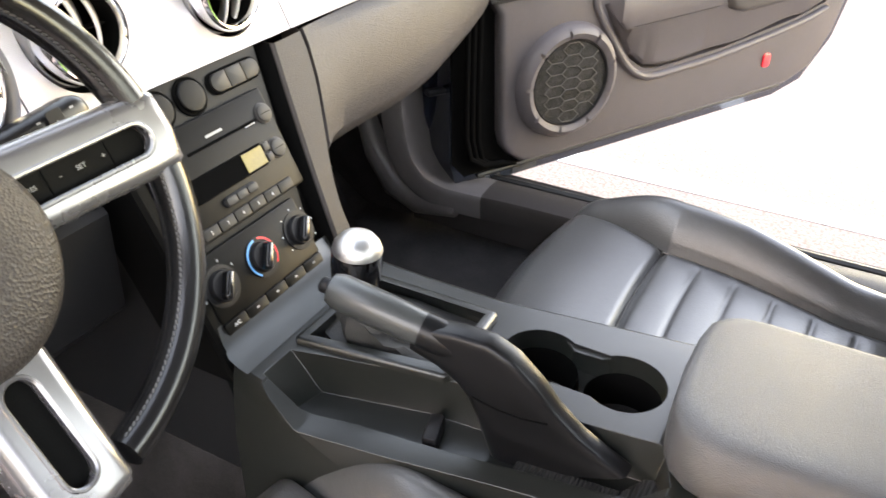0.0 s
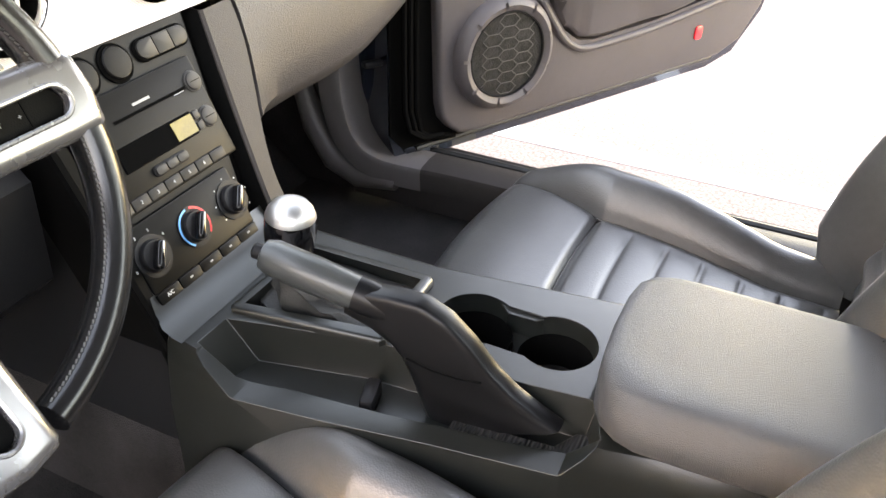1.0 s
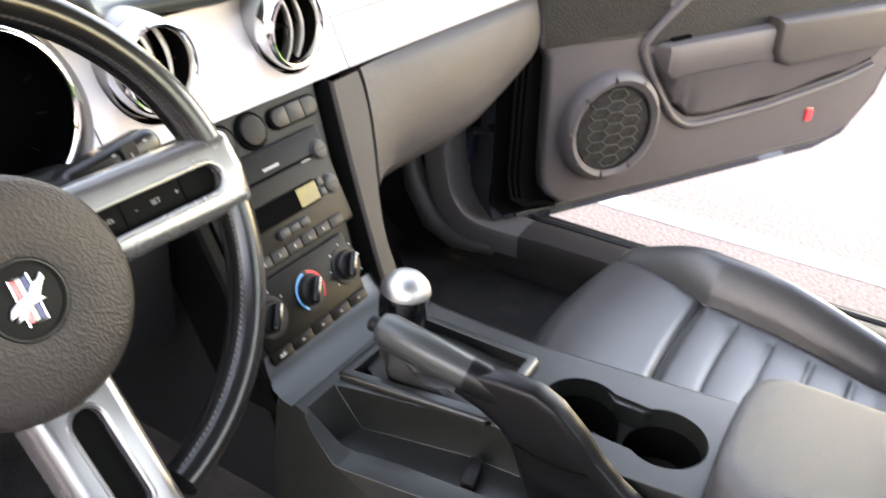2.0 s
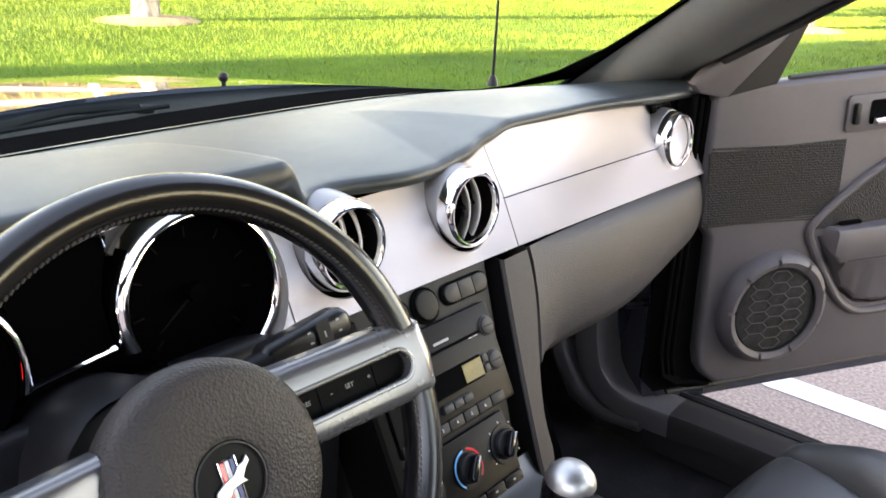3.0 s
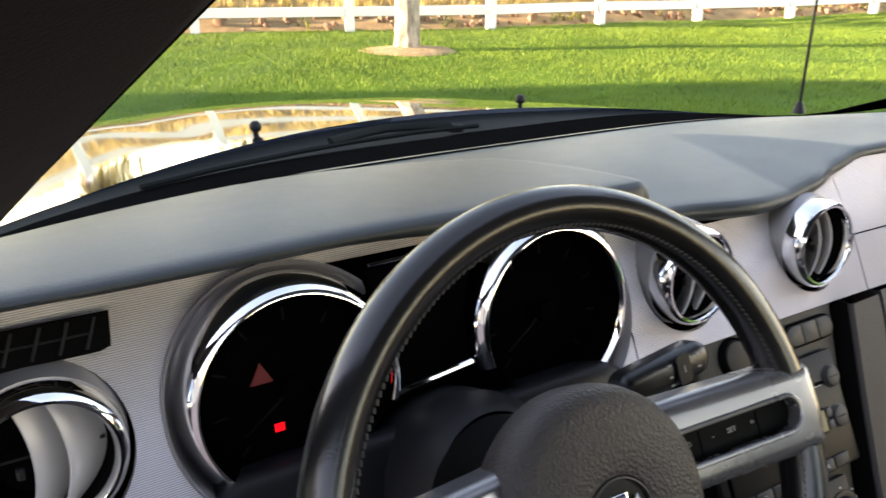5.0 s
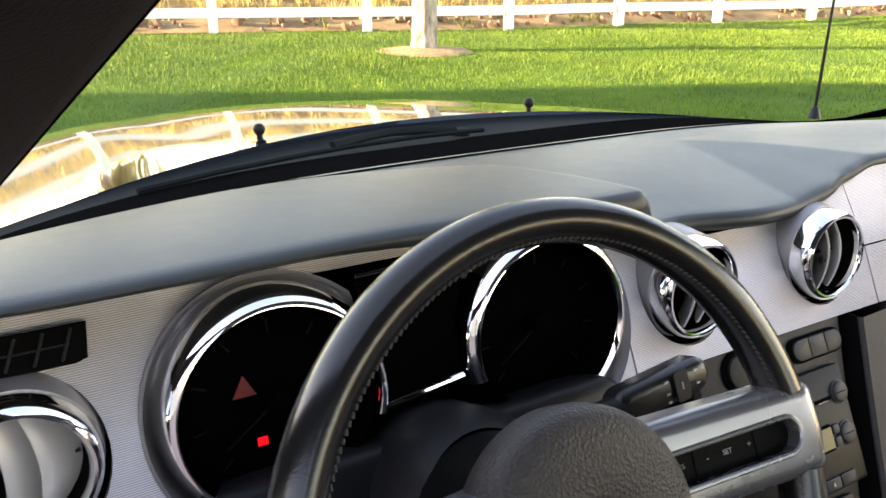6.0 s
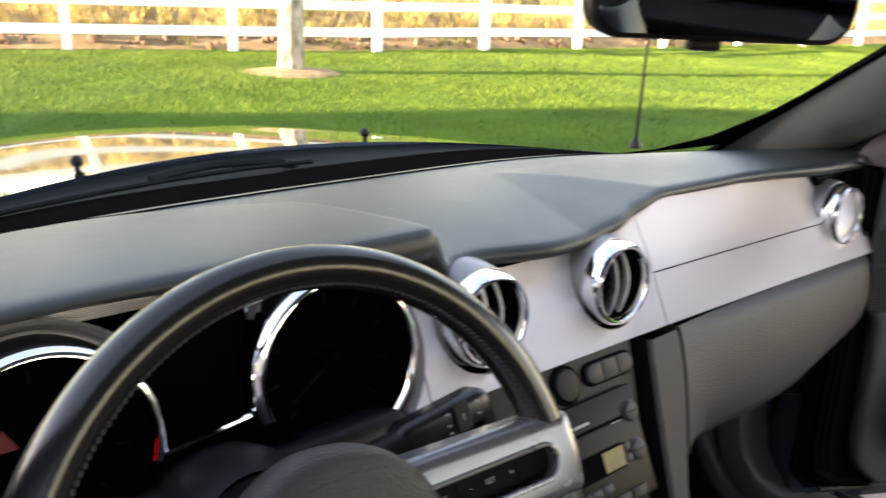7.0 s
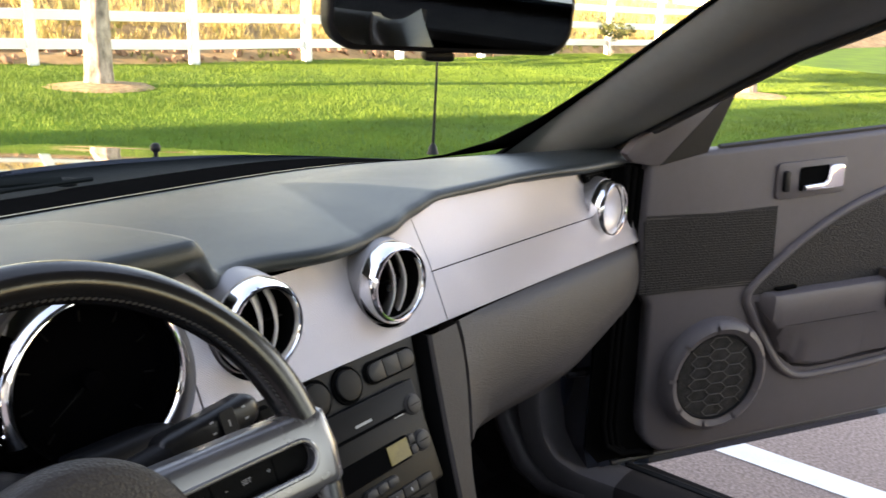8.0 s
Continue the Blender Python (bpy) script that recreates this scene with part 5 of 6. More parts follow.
# ---- seats ----
def build_seat(sx, label, cx, y0):
    """A bucket seat: cushion with raised bolsters and a fluted insert, backrest the same."""
    s = thing("bucket_seat", (cx, -0.55, 0.24), label, "seat", "front seats")
    inner = -sx

    def rim_u(f):
        return 0.52 + 0.26 * max(0, (0.37 - f) / 0.37)

    def prof(u, f):
        # u across -1..1, f along 0 front .. 1 rear: height of the cushion's top
        ub = rim_u(f)
        bol = max(0, (abs(u) - ub) / (1 - ub))
        z = (0.452 if sx > 0 else 0.472) - 0.03 * f + 0.02 * math.sin(math.pi * min(1, f * 1.2))
        k = min(1, f / 0.34)
        z += 0.058 * math.sin(math.pi * min(1, bol * 1.15)) * (0.12 + 0.88 * k * k * (3 - 2 * k)) * (1 - 0.45 * max(0, (f - 0.55) / 0.45))
        if abs(u) < ub and f < 0.36:
            z += 0.010 * math.sin(math.pi * f / 0.36)
        if abs(u) < 0.5 and f > 0.365:
            w = (f - 0.365) / 0.100
            z += min(1, (0.5 - abs(u)) / 0.10) * (0.0036 * abs(math.sin(math.pi * w)) ** 0.7 - 0.004 - 0.0018 * math.exp(-((w - round(w)) / 0.07) ** 2))
        groove = math.exp(-((abs(u) - ub) / 0.022) ** 2) * 0.009
        groove += math.exp(-((f - 0.360) / 0.010) ** 2) * 0.010 * (1 if abs(u) < 0.52 else 0)
        return z - groove

    def top(v, f):
        ub = rim_u(f)
        u = v * ub / 0.52 if abs(v) <= 0.52 else math.copysign(ub + (abs(v) - 0.52) / 0.48 * (1 - ub), v)
        half = W * (0.86 + 0.14 * math.sin(math.pi * min(1, 0.2 + f)))
        z = prof(u, f)
        e = max(0, (abs(u) - 0.86) / 0.14)
        z -= 0.10 * e * e
        fr = max(0, (0.10 - f) / 0.10)
        z -= 0.085 * fr * fr * fr + 0.015 * fr
        return (cx + half * u, y0 + 0.035 * (1 - u * u) * (1 - f) - L * f, z)
    W, L = 0.255, 0.56
    us = sorted(frange(-1, 1, 76) + [-0.52, 0.52, -0.545, 0.545, -0.495, 0.495])
    rows = [[top(u, f) for u in us] for f in frange(0, 1, 170)]
    # front apron down to the floor
    first = rows[0]
    rows.insert(0, [(x, y - 0.02, 0.25) for x, y, z in first])
    cush = part("cushion", bm_loft(rows), M["leather"], s, "black leather cushion with a fluted insert", 60)
    part("cushion_base", bm_box((0.44, 0.5, 0.14), 0.03, 3, (cx, -0.56, 0.33)), M["black"], s)
    # side skirts of the cushion
    for k in (-1, 1):
        part("side_skirt", bm_loft([[(cx + k * W * 0.97, y, 0.40), (cx + k * W * 0.98, y, 0.33), (cx + k * W * 0.94, y, 0.25)] for y in frange(-0.29, -0.82, 6)]), M["leather"], cush)
    # seams round the insert
    lift = Vector((0, 0, 0.0015))
    for k in (-1, 1):
        part("seam", bm_tube([Vector(top(k * 0.52, f)) + lift for f in frange(0.03, 0.98, 50)], 0.0016, 6), M["rim"], cush)
    part("seam", bm_tube([Vector(top(u, 0.360)) + lift for u in frange(-0.52, 0.52, 24)], 0.0016, 6), M["rim"], cush)
    # backrest leaning to the rear
    B = pose(cx, y0 - 0.575, 0.43, 0, 0, 0)
    rows = []
    for f in frange(0, 1, 100):
        z = 0.60 * f
        lean = -0.36 * max(0, z - 0.08)
        half = 0.255 * (0.90 + 0.10 * math.sin(math.pi * min(1, f * 1.1 + 0.1))) * (1 - 0.25 * max(0, (f - 0.8) / 0.2) ** 2)
        row = []
        for u in us:
            bol = max(0, (abs(u) - 0.50) / 0.5)
            y = 0.085 * math.sin(math.pi * min(1, bol * 1.1)) * (0.5 + 0.5 * math.sin(math.pi * min(1, f * 1.15 + 0.1)))
            if abs(u) < 0.5:
                y += 0.006 * abs(math.sin(math.pi * f / 0.085)) * (1 if f < 0.85 else 0)
            y -= 0.012 * math.exp(-((abs(u) - 0.51) / 0.03) ** 2)
            e = max(0, (abs(u) - 0.88) / 0.12)
            y -= 0.11 * e * e
            y -= 0.06 * max(0, (f - 0.93) / 0.07) ** 2
            row.append(B @ Vector((half * u, y + lean, z)))
        rows.append(row)
    edge = [r[min(range(len(us)), key=lambda n: abs(us[n] + inner * -0.86))] for r in rows]
    last = rows[-1]
    rows.append([(p.x, p.y - 0.10, p.z - 0.02) for p in last])
    rows.append([(p.x, p.y - 0.14 + 0.30 * 0.6, 0.40) for p in last])
    back = part("backrest", bm_loft(rows), M["leather"], s, "black leather backrest with bolsters", 60)
    bms = []
    for p, q in zip(edge[4:80], edge[5:81]):
        t = (q - p).normalized()
        sd = t.cross(Vector((0, 1, 0))).normalized()
        for o in (-0.006, 0.006):
            c = (p + q) / 2 + sd * o + Vector((0, 0.002, 0))
            bms.append(bm_tube([c - t * 0.0022, c + t * 0.0022], 0.0007, 5))
    tagged(part("stitching", join(*bms), M["thread"], back, "grey double stitching"), kind="stuff")
    return s


build_seat(1, "black leather bucket seat beside the open door", 0.365, -0.265)
build_seat(-1, "black leather driver's bucket seat behind the steering wheel", -0.345, -0.205)


# ---- passenger door, standing open ----
DP = Vector((0.73, -0.015, 0))
DD = Vector((0.839, -0.545, 0)).normalized()
DN = Vector((0.545, 0.839, 0)).normalized()


def door_m(s, z, off=0.0):
    """A frame on the door's inner face: local x along the door to its rear, local y up, local z into the cabin."""
    p = DP + DD * s + Vector((0, 0, z)) - DN * off
    return Matrix(((DD.x, 0, -DN.x, p.x), (DD.y, 0, -DN.y, p.y), (0, 1, 0, p.z), (0, 0, 0, 1)))


def build_door():
    d = thing("passenger_door", tuple(DP), "wide open passenger door with charcoal trim and dark blue skin", "door")
    D = door_m(0, 0)
    belt = lambda s: 0.990 + 0.085 * max(0, s - 0.1)
    bot = lambda s: 0.372 + 0.055 * s
    outer = [(0.040, 0.46), (0.048, 0.425), (0.066, 0.402), (0.095, bot(0.095) + 0.004)] + [(s, bot(s)) for s in frange(0.13, 0.86, 8)] + [(0.93, 0.45), (0.985, 0.53), (1.02, 0.66), (1.04, 0.85), (1.05, belt(1.0))] + [(s, belt(s)) for s in frange(0.98, 0.06, 10)] + [(0.0, 0.975), (0.0, 0.74), (0.03, 0.70)]
    trim = bm_prism(outer, 0.030, D @ pose(0, 0, -0.03), 0.012, 4)
    pocket = [(0.270, 0.690), (0.298, 0.640), (0.350, 0.567), (0.392, 0.538), (0.435, 0.532), (0.62, 0.548), (0.84, 0.585), (0.93, 0.61), (0.93, 0.735), (0.58, 0.715), (0.43, 0.70)]
    trim = cut(trim, bm_prism(pocket, 0.1, D @ pose(0, 0, -0.022)))
    tp = part("door_trim", trim, M["doortrim"], d, "charcoal moulded door trim")
    part("pocket_floor", bm_prism(pocket, 0.003, D @ pose(0, 0, -0.026)), M["doortrim"], tp)
    # skin and lower edge of the door
    sk = bm_prism([(-0.06, 0.40), (-0.04, 0.330), (0.86, 0.378), (0.95, 0.405), (1.03, 0.50), (1.08, 0.66), (1.10, 1.03), (-0.06, 0.955)], 0.090, D @ pose(0, 0, -0.125), 0.0)
    part("door_frame", sk, M["paint"], d, "dark blue painted door frame")
    part("door_skin", bm_prism([(-0.08, 0.40), (-0.06, 0.262), (0.13, 0.284), (0.48, 0.328), (0.87, 0.354), (1.03, 0.346), (1.055, 0.352), (1.06, 0.372), (1.035, 0.425), (1.05, 0.50), (1.08, 0.66), (1.10, 1.03), (-0.08, 0.955)], 0.012, D @ pose(0, 0, -0.137), 0.003, 2), M["paint"], d, "dark blue painted door skin")
    part("door_shell", bm_prism([(-0.05, 0.40), (-0.02, 0.350), (0.86, 0.396), (0.94, 0.43), (1.02, 0.53), (1.06, 0.70), (1.06, 1.03), (-0.05, 0.955)], 0.012, D @ pose(0, 0, -0.040), 0.003), M["paint"], d)
    part("lower_seal", bm_tube([D @ Vector((s, bot(s) - 0.010, -0.024)) for s in frange(0.0, 0.86, 12)], 0.006, 8), M["rubber"], d)
    # black hinge end with upright ribs
    for k in range(3):
        part("jamb_rib", bm_tube([D @ Vector((x + 0.016 * k, z - 0.006 * k, -0.012 - 0.004 * k)) for x, z in ((-0.035, 0.97), (-0.035, 0.60), (-0.034, 0.46), (-0.022, 0.41), (0.01, 0.388), (0.06, 0.386))], 0.006, 8), M["void"], d)
    part("jamb", bm_prism([(-0.06, 0.40), (-0.03, 0.365), (0.09, 0.375), (0.09, 0.97), (-0.06, 0.97)], 0.004, D @ pose(0, 0, -0.029)), M["void"], d, "black inner end of the door")
    # speaker pod
    m = door_m(0.190, 0.547, 0.0)
    sp = part("speaker_pod", bm_lathe([(0.122, -0.004), (0.1195, 0.008), (0.115, 0.017), (0.109, 0.022), (0.096, 0.022), (0.088, 0.017)], m, 48), M["doortrim"], tp, "round raised speaker pod")
    for k in range(9):
        a = 20 + 40 * k
        part("pod_rib", bm_lathe([(0.092, 0.0225), (0.103, 0.0270), (0.112, 0.023), (0.1165, 0.016)], m, 9, (a, a + 36)), M["doortrim"], sp)
    part("speaker_backing", bm_lathe([(0.089, 0.018), (0.0, 0.021)], m, 40), M["grille"], sp, "dark perforated speaker grille")
    # raised hexagon ribs of the grille
    hexes = bmesh.new()
    hr = 0.0172
    segs = []
    for i in range(-6, 7):
        for j in range(-6, 7):
            cxh = 1.5 * hr * i * 1.46
            cyh = math.sqrt(3) * hr * (j + 0.5 * (i % 2)) * 0.80
            for k in range(3):
                a, b = radians(60 * k), radians(60 * k + 60)
                p = Vector((cxh + hr * 1.46 * math.cos(a), cyh + hr * 0.80 * math.sin(a), 0))
                q = Vector((cxh + hr * 1.46 * math.cos(b), cyh + hr * 0.80 * math.sin(b), 0))
                if p.length < 0.087 and q.length < 0.087:
                    segs.append((p, q))
    part("grille_ribs", join(*[bm_box(((q - p).length, 0.0016, 0.0016), at=m @ Matrix.Translation((p + q) / 2 + Vector((0, 0, 0.0212 - 0.0035 * ((p + q).length / 0.19) ** 2))) @ pose(0, 0, 0, 0, 0, math.degrees(math.atan2((q - p).y, (q - p).x)))) for p, q in segs]), M["grille_rib"], sp, "raised hexagonal ribs")
    part("grille_rim", bm_lathe([(0.087, 0.018), (0.088, 0.0225), (0.090, 0.0225), (0.091, 0.018)], m, 48), M["black"], sp)
    # ribbed panel behind the dashboard's end
    mesh_o = [(0.0, 0.866), (0.291, 0.884), (0.299, 0.778), (0.262, 0.738), (0.02, 0.722)]
    mp = part("ribbed_panel", bm_prism(mesh_o, 0.002, D @ pose(0, 0, -0.0005), 0.001, 1), M["doorcloth"], tp, "fine ribbed dark panel")
    for z in frange(0.728, 0.878, 30):
        x1 = 0.289 if z > 0.778 else 0.255 + (z - 0.738) * 0.9
        part("rib", bm_box((x1 - 0.004, 0.0022, 0.0014), at=D @ pose((x1 + 0.006) / 2, min(z, 0.866 + 0.06 * 0.15), 0.002)), M["doorcloth"], mp)
    # inset with arc-shaped piping, armrest
    arc = [(0.95, 0.965), (0.80, 0.958), (0.68, 0.94), (0.57, 0.913), (0.46, 0.872), (0.37, 0.82), (0.30, 0.765), (0.258, 0.725), (0.248, 0.70), (0.262, 0.67), (0.298, 0.615), (0.342, 0.556), (0.375, 0.530), (0.41, 0.518), (0.47, 0.519), (0.62, 0.533), (0.84, 0.570), (0.95, 0.60)]
    fine = []
    for i in range(len(arc) - 1):
        p0, p1, p2, p3 = arc[max(0, i - 1)], arc[i], arc[i + 1], arc[min(len(arc) - 1, i + 2)]
        for k in range(5):
            t = k / 5
            fine.append(tuple(0.5 * (2 * p1[c] + (p2[c] - p0[c]) * t + (2 * p0[c] - 5 * p1[c] + 4 * p2[c] - p3[c]) * t * t + (3 * p1[c] - p0[c] - 3 * p2[c] + p3[c]) * t ** 3) for c in (0, 1)))
    part("piping", bm_tube([D @ Vector((x, y, 0.002)) for x, y in fine], 0.0085, 10), M["doortrim"], tp, "rounded piping round the inset")
    ins = [p for p in fine if p[1] > 0.705] + [(0.95, 0.735)]
    part("inset", bm_prism(ins[::-1], 0.003, D @ pose(0, 0, -0.001)), M["doorcloth"], tp, "textured vinyl inset")
    low = lambda q: lerp([(0.270, 0.690), (0.298, 0.645), (0.350, 0.570), (0.392, 0.541), (0.435, 0.535), (0.62, 0.552), (0.84, 0.588), (0.93, 0.612)], q)
    rows = []
    for q in frange(0.268, 0.93, 44):
        zt = 0.705 + 0.055 * (q - 0.27)
        k = min(1, max(0, (q - 0.266) / 0.035))
        k = k * k * (3 - 2 * k)
        zl = min(low(q), zt - 0.03)
        zm = max(zt - 0.066, zl + 0.012)
        rows.append([D @ Vector((q, z, -0.021 + (o + 0.021) * k)) for z, o in ((zt + 0.004, -0.021), (zt + 0.004, 0.016), (zt, 0.024), (zt - 0.008, 0.028), (zm + 0.003, 0.028), (zm, 0.0265), (zm - 0.003, 0.0245), (zl + 0.014, 0.010), (zl + 0.006, 0.004), (zl + 0.002, -0.006), (zl, -0.021))])
    rest = part("armrest", toward(bm_loft(rows), -DN), M["doortrim"], tp, "moulded armrest over the door pocket", 28)
    part("armrest_pad", bm_prism([(0.570, 0.742), (0.95, 0.756), (0.95, 0.650), (0.63, 0.634), (0.590, 0.646), (0.571, 0.672)], 0.060, D @ pose(0, 0, -0.02), 0.016, 5), M["vinyl"], tp, "padded armrest")
    part("pull_cup", bm_prism(round_rect(0.05, 0.010, 0.004, 4), 0.004, D @ pose(0.335, 0.7155, 0.006) @ pose(0, 0, 0, -78, 0, 4)), M["void"], rest)
    part("armrest_seam", bm_tube([D @ Vector((x, y, 0.0268)) for x, y in ((0.33, 0.6445), (0.44, 0.6503), (0.555, 0.6566))], 0.0012, 5), M["void"], rest)
    # inner handle in its bezel
    hb = part("handle_bezel", bm_prism(round_rect(0.162, 0.070, 0.010, 5), 0.006, D @ pose(0.357, 0.936, -0.001, 0, 0, 4), 0.002, 2), M["doortrim"], tp, "recessed handle bezel")
    H = D @ pose(0.357, 0.936, 0.005, 0, 0, 4)
    part("handle_recess", bm_prism(round_rect(0.098, 0.046, 0.006, 4), 0.0015, H @ pose(0.018, 0, 0)), M["void"], hb)
    part("handle", bm_prism([(-0.025, -0.022), (0.062, -0.022), (0.066, -0.016), (0.066, 0.020), (0.060, 0.024), (0.038, 0.024), (0.032, 0.018), (0.028, -0.004), (0.020, -0.009), (-0.025, -0.010)], 0.012, H, 0.004, 3), M["chrome"], hb, "chrome pull handle")
    part("lock_lever", bm_prism(round_rect(0.012, 0.040, 0.004, 4), 0.008, H @ pose(-0.062, 0, 0), 0.002, 2), M["black"], hb)
    # mirror sail, window glass
    sail = [(-0.050, 0.990), (-0.035, 0.974), (0.012, 0.966), (0.118, 0.990), (0.126, 1.01), (0.176, 1.128), (0.168, 1.142), (0.110, 1.104), (-0.03, 1.012)]
    part("mirror_sail", bm_prism(sail, 0.022, D @ pose(0, 0, -0.020), 0.004, 2), M["doortrim"], tp, "triangular mirror cover")
    part("sail_facet", bm_prism([(0.020, 0.968), (0.116, 0.990), (0.124, 1.01), (0.174, 1.126)], 0.004, D @ pose(0, 0, -0.001), 0.001, 1), M["black"], tp)
    part("belt_seal", bm_tube([D @ Vector((s, belt(s) + 0.003, -0.012)) for s in frange(0.15, 1.03, 10)], 0.005, 6), M["rubber"], d)
    # red marker lens near the rear edge
    rf = part("marker_lens", bm_prism(round_rect(0.024, 0.034, 0.008, 5), 0.005, door_m(0.769, 0.494, -0.001), 0.002, 2), M["red"], tp, "red reflector")
    # side face towards the hinges, with the check strap
    part("check_strap", bm_box((0.10, 0.012, 0.02), 0.003, 1, D @ pose(-0.05, 0.55, -0.06)), M["black"], d)
    return d


M["grille"] = mat("speaker_mesh", (0.006, 0.006, 0.006), 0.7, bump=0.9, bscale=420, kind="cell", vscale=60, var=0.5, col2=(0.030, 0.029, 0.028), spec=0.15)
M["grille_rib"] = mat("grille_rib_plastic", (0.055, 0.052, 0.051), 0.5)
build_door()


# ---- rear-view mirror ----
def build_mirror():
    L, R = Vector((-0.115, -0.095, 1.2205)), Vector((0.094, -0.209, 1.2165))
    c = (L + R) / 2
    ax = (R - L).normalized()
    w = (R - L).length
    nrm = Vector((0, 0, 1)).cross(ax) * -1
    nrm = (nrm + Vector((0, 0, -0.10))).normalized()
    up = nrm.cross(ax) * 1
    m = Matrix(((ax.x, up.x, nrm.x, c.x), (ax.y, up.y, nrm.y, c.y), (ax.z, up.z, nrm.z, c.z), (0, 0, 0, 1)))
    t = thing("rear_view_mirror", tuple(c), "black rear-view mirror hanging from the windscreen", "mirror")
    sh = round_rect(w, 0.072, 0.026, 8)
    part("housing", bm_prism(sh, 0.024, m @ pose(0, 0, -0.024), 0.005, 3), M["black"], t)
    part("mirror_glass", bm_prism([(x * 0.955, y * 0.86) for x, y in sh], 0.0015, m @ pose(0, 0, -0.0005)), M["mirror"], t, "mirror glass")
    part("tab", bm_box((0.03, 0.010, 0.014), 0.004, 2, m @ pose(-0.012, -0.040, -0.012)), M["black"], t)
    part("stem", bm_tube([m @ Vector((0, 0.01, -0.024)), m @ Vector((0, 0.05, -0.06)), (0.0, -0.05, 1.30)], 0.011, 10), M["black"], t)


M["mirror"] = mat("mirror_silver", (0.20, 0.21, 0.21), 0.01, metal=1.0, var=0.0)
build_mirror()


# ---- fence ----
FENCE = [(0.50, 12.30), (2.60, 11.52), (4.69, 10.78), (6.77, 10.10), (8.76, 9.82), (11.0, 9.75), (13.25, 9.50), (15.5, 9.22)]


def fence_y(x):
    pts = [(-30.0, 23.0)] + FENCE + [(80.0, 2.0 + 0.0)]
    for (a, u), (b, v) in zip(pts, pts[1:]):
        if x <= b:
            return u + (v - u) * (x - a) / (b - a)
    return pts[-1][1]


def build_fence():
    pts = [(FENCE[0][0] - 2.1 * k, FENCE[0][1] + 0.76 * k) for k in (4, 3, 2, 1)] + FENCE + [(15.5 + 2.2 * k, 9.22 - 0.27 * k) for k in range(1, 4)]
    pts = [Vector((x, y, lawn_z(x, y))) for x, y in pts]
    f = thing("fence", tuple(pts[6]), "white three-rail vinyl fence across the lawn", "fence")
    for i, p in enumerate(pts):
        q = pts[min(i + 1, len(pts) - 1)] - pts[max(i - 1, 0)]
        rot = math.degrees(math.atan2(q.y, q.x))
        po = part("post", bm_box((0.128, 0.128, 1.28), 0.006, 1, pose(p.x, p.y, p.z + 0.62, 0, 0, rot)), M["white_fence"], f)
        part("post_cap", bm_loft([[pose(p.x, p.y, p.z, 0, 0, rot) @ Vector((a * k, b * k, z)) for a, b in ((-1, -1), (1, -1), (1, 1), (-1, 1))] for k, z in ((0.074, 1.26), (0.074, 1.28), (0.004, 1.33))], closed=True, caps=True), M["white_fence"], po)
    for a, b in zip(pts, pts[1:]):
        dv = b - a
        ang = math.degrees(math.atan2(dv.y, dv.x))
        for h in (0.285, 0.675, 1.065):
            mid = (a + b) / 2 + Vector((0, 0, h))
            part("rail", bm_box((dv.length - 0.126, 0.04, 0.140), 0.005, 1, pose(mid.x, mid.y, mid.z, 0, -math.degrees(math.asin(dv.z / dv.length)), ang)), M["white_fence"], f)


build_fence()


# ---- trees ----
def leaf_cloud(rng, blobs, n, size):
    """Many small leaf quads spread through uneven blobs."""
    vs, fs = [], []
    for c, r in blobs:
        for _ in range(n):
            d = Vector((rng.gauss(0, 1), rng.gauss(0, 1), rng.gauss(0, 1))).normalized() * r * (0.55 + 0.5 * rng.random() ** 0.6)
            p = Vector(c) + Vector((d.x, d.y, d.z * 0.8))
            u = Vector((rng.gauss(0, 1), rng.gauss(0, 1), rng.gauss(0, 1))).normalized()
            v = u.orthogonal().normalized()
            s = size * (0.6 + 0.8 * rng.random())
            k = len(vs)
            vs += [p - u * s, p + v * s * 0.5, p + u * s, p - v * s * 0.5]
            fs.append((k, k + 1, k + 2, k + 3))
    me = bpy.data.meshes.new("crown")
    me.from_pydata(vs, [], fs)
    return me


def mesh_part(name, me, material, parent, label=""):
    me.materials.append(material)
    ob = new(name, me)
    if parent:
        ob.parent = parent
        ob.matrix_parent_inverse = parent.matrix_basis.inverted()
    if label:
        ob["label"] = label
    return ob


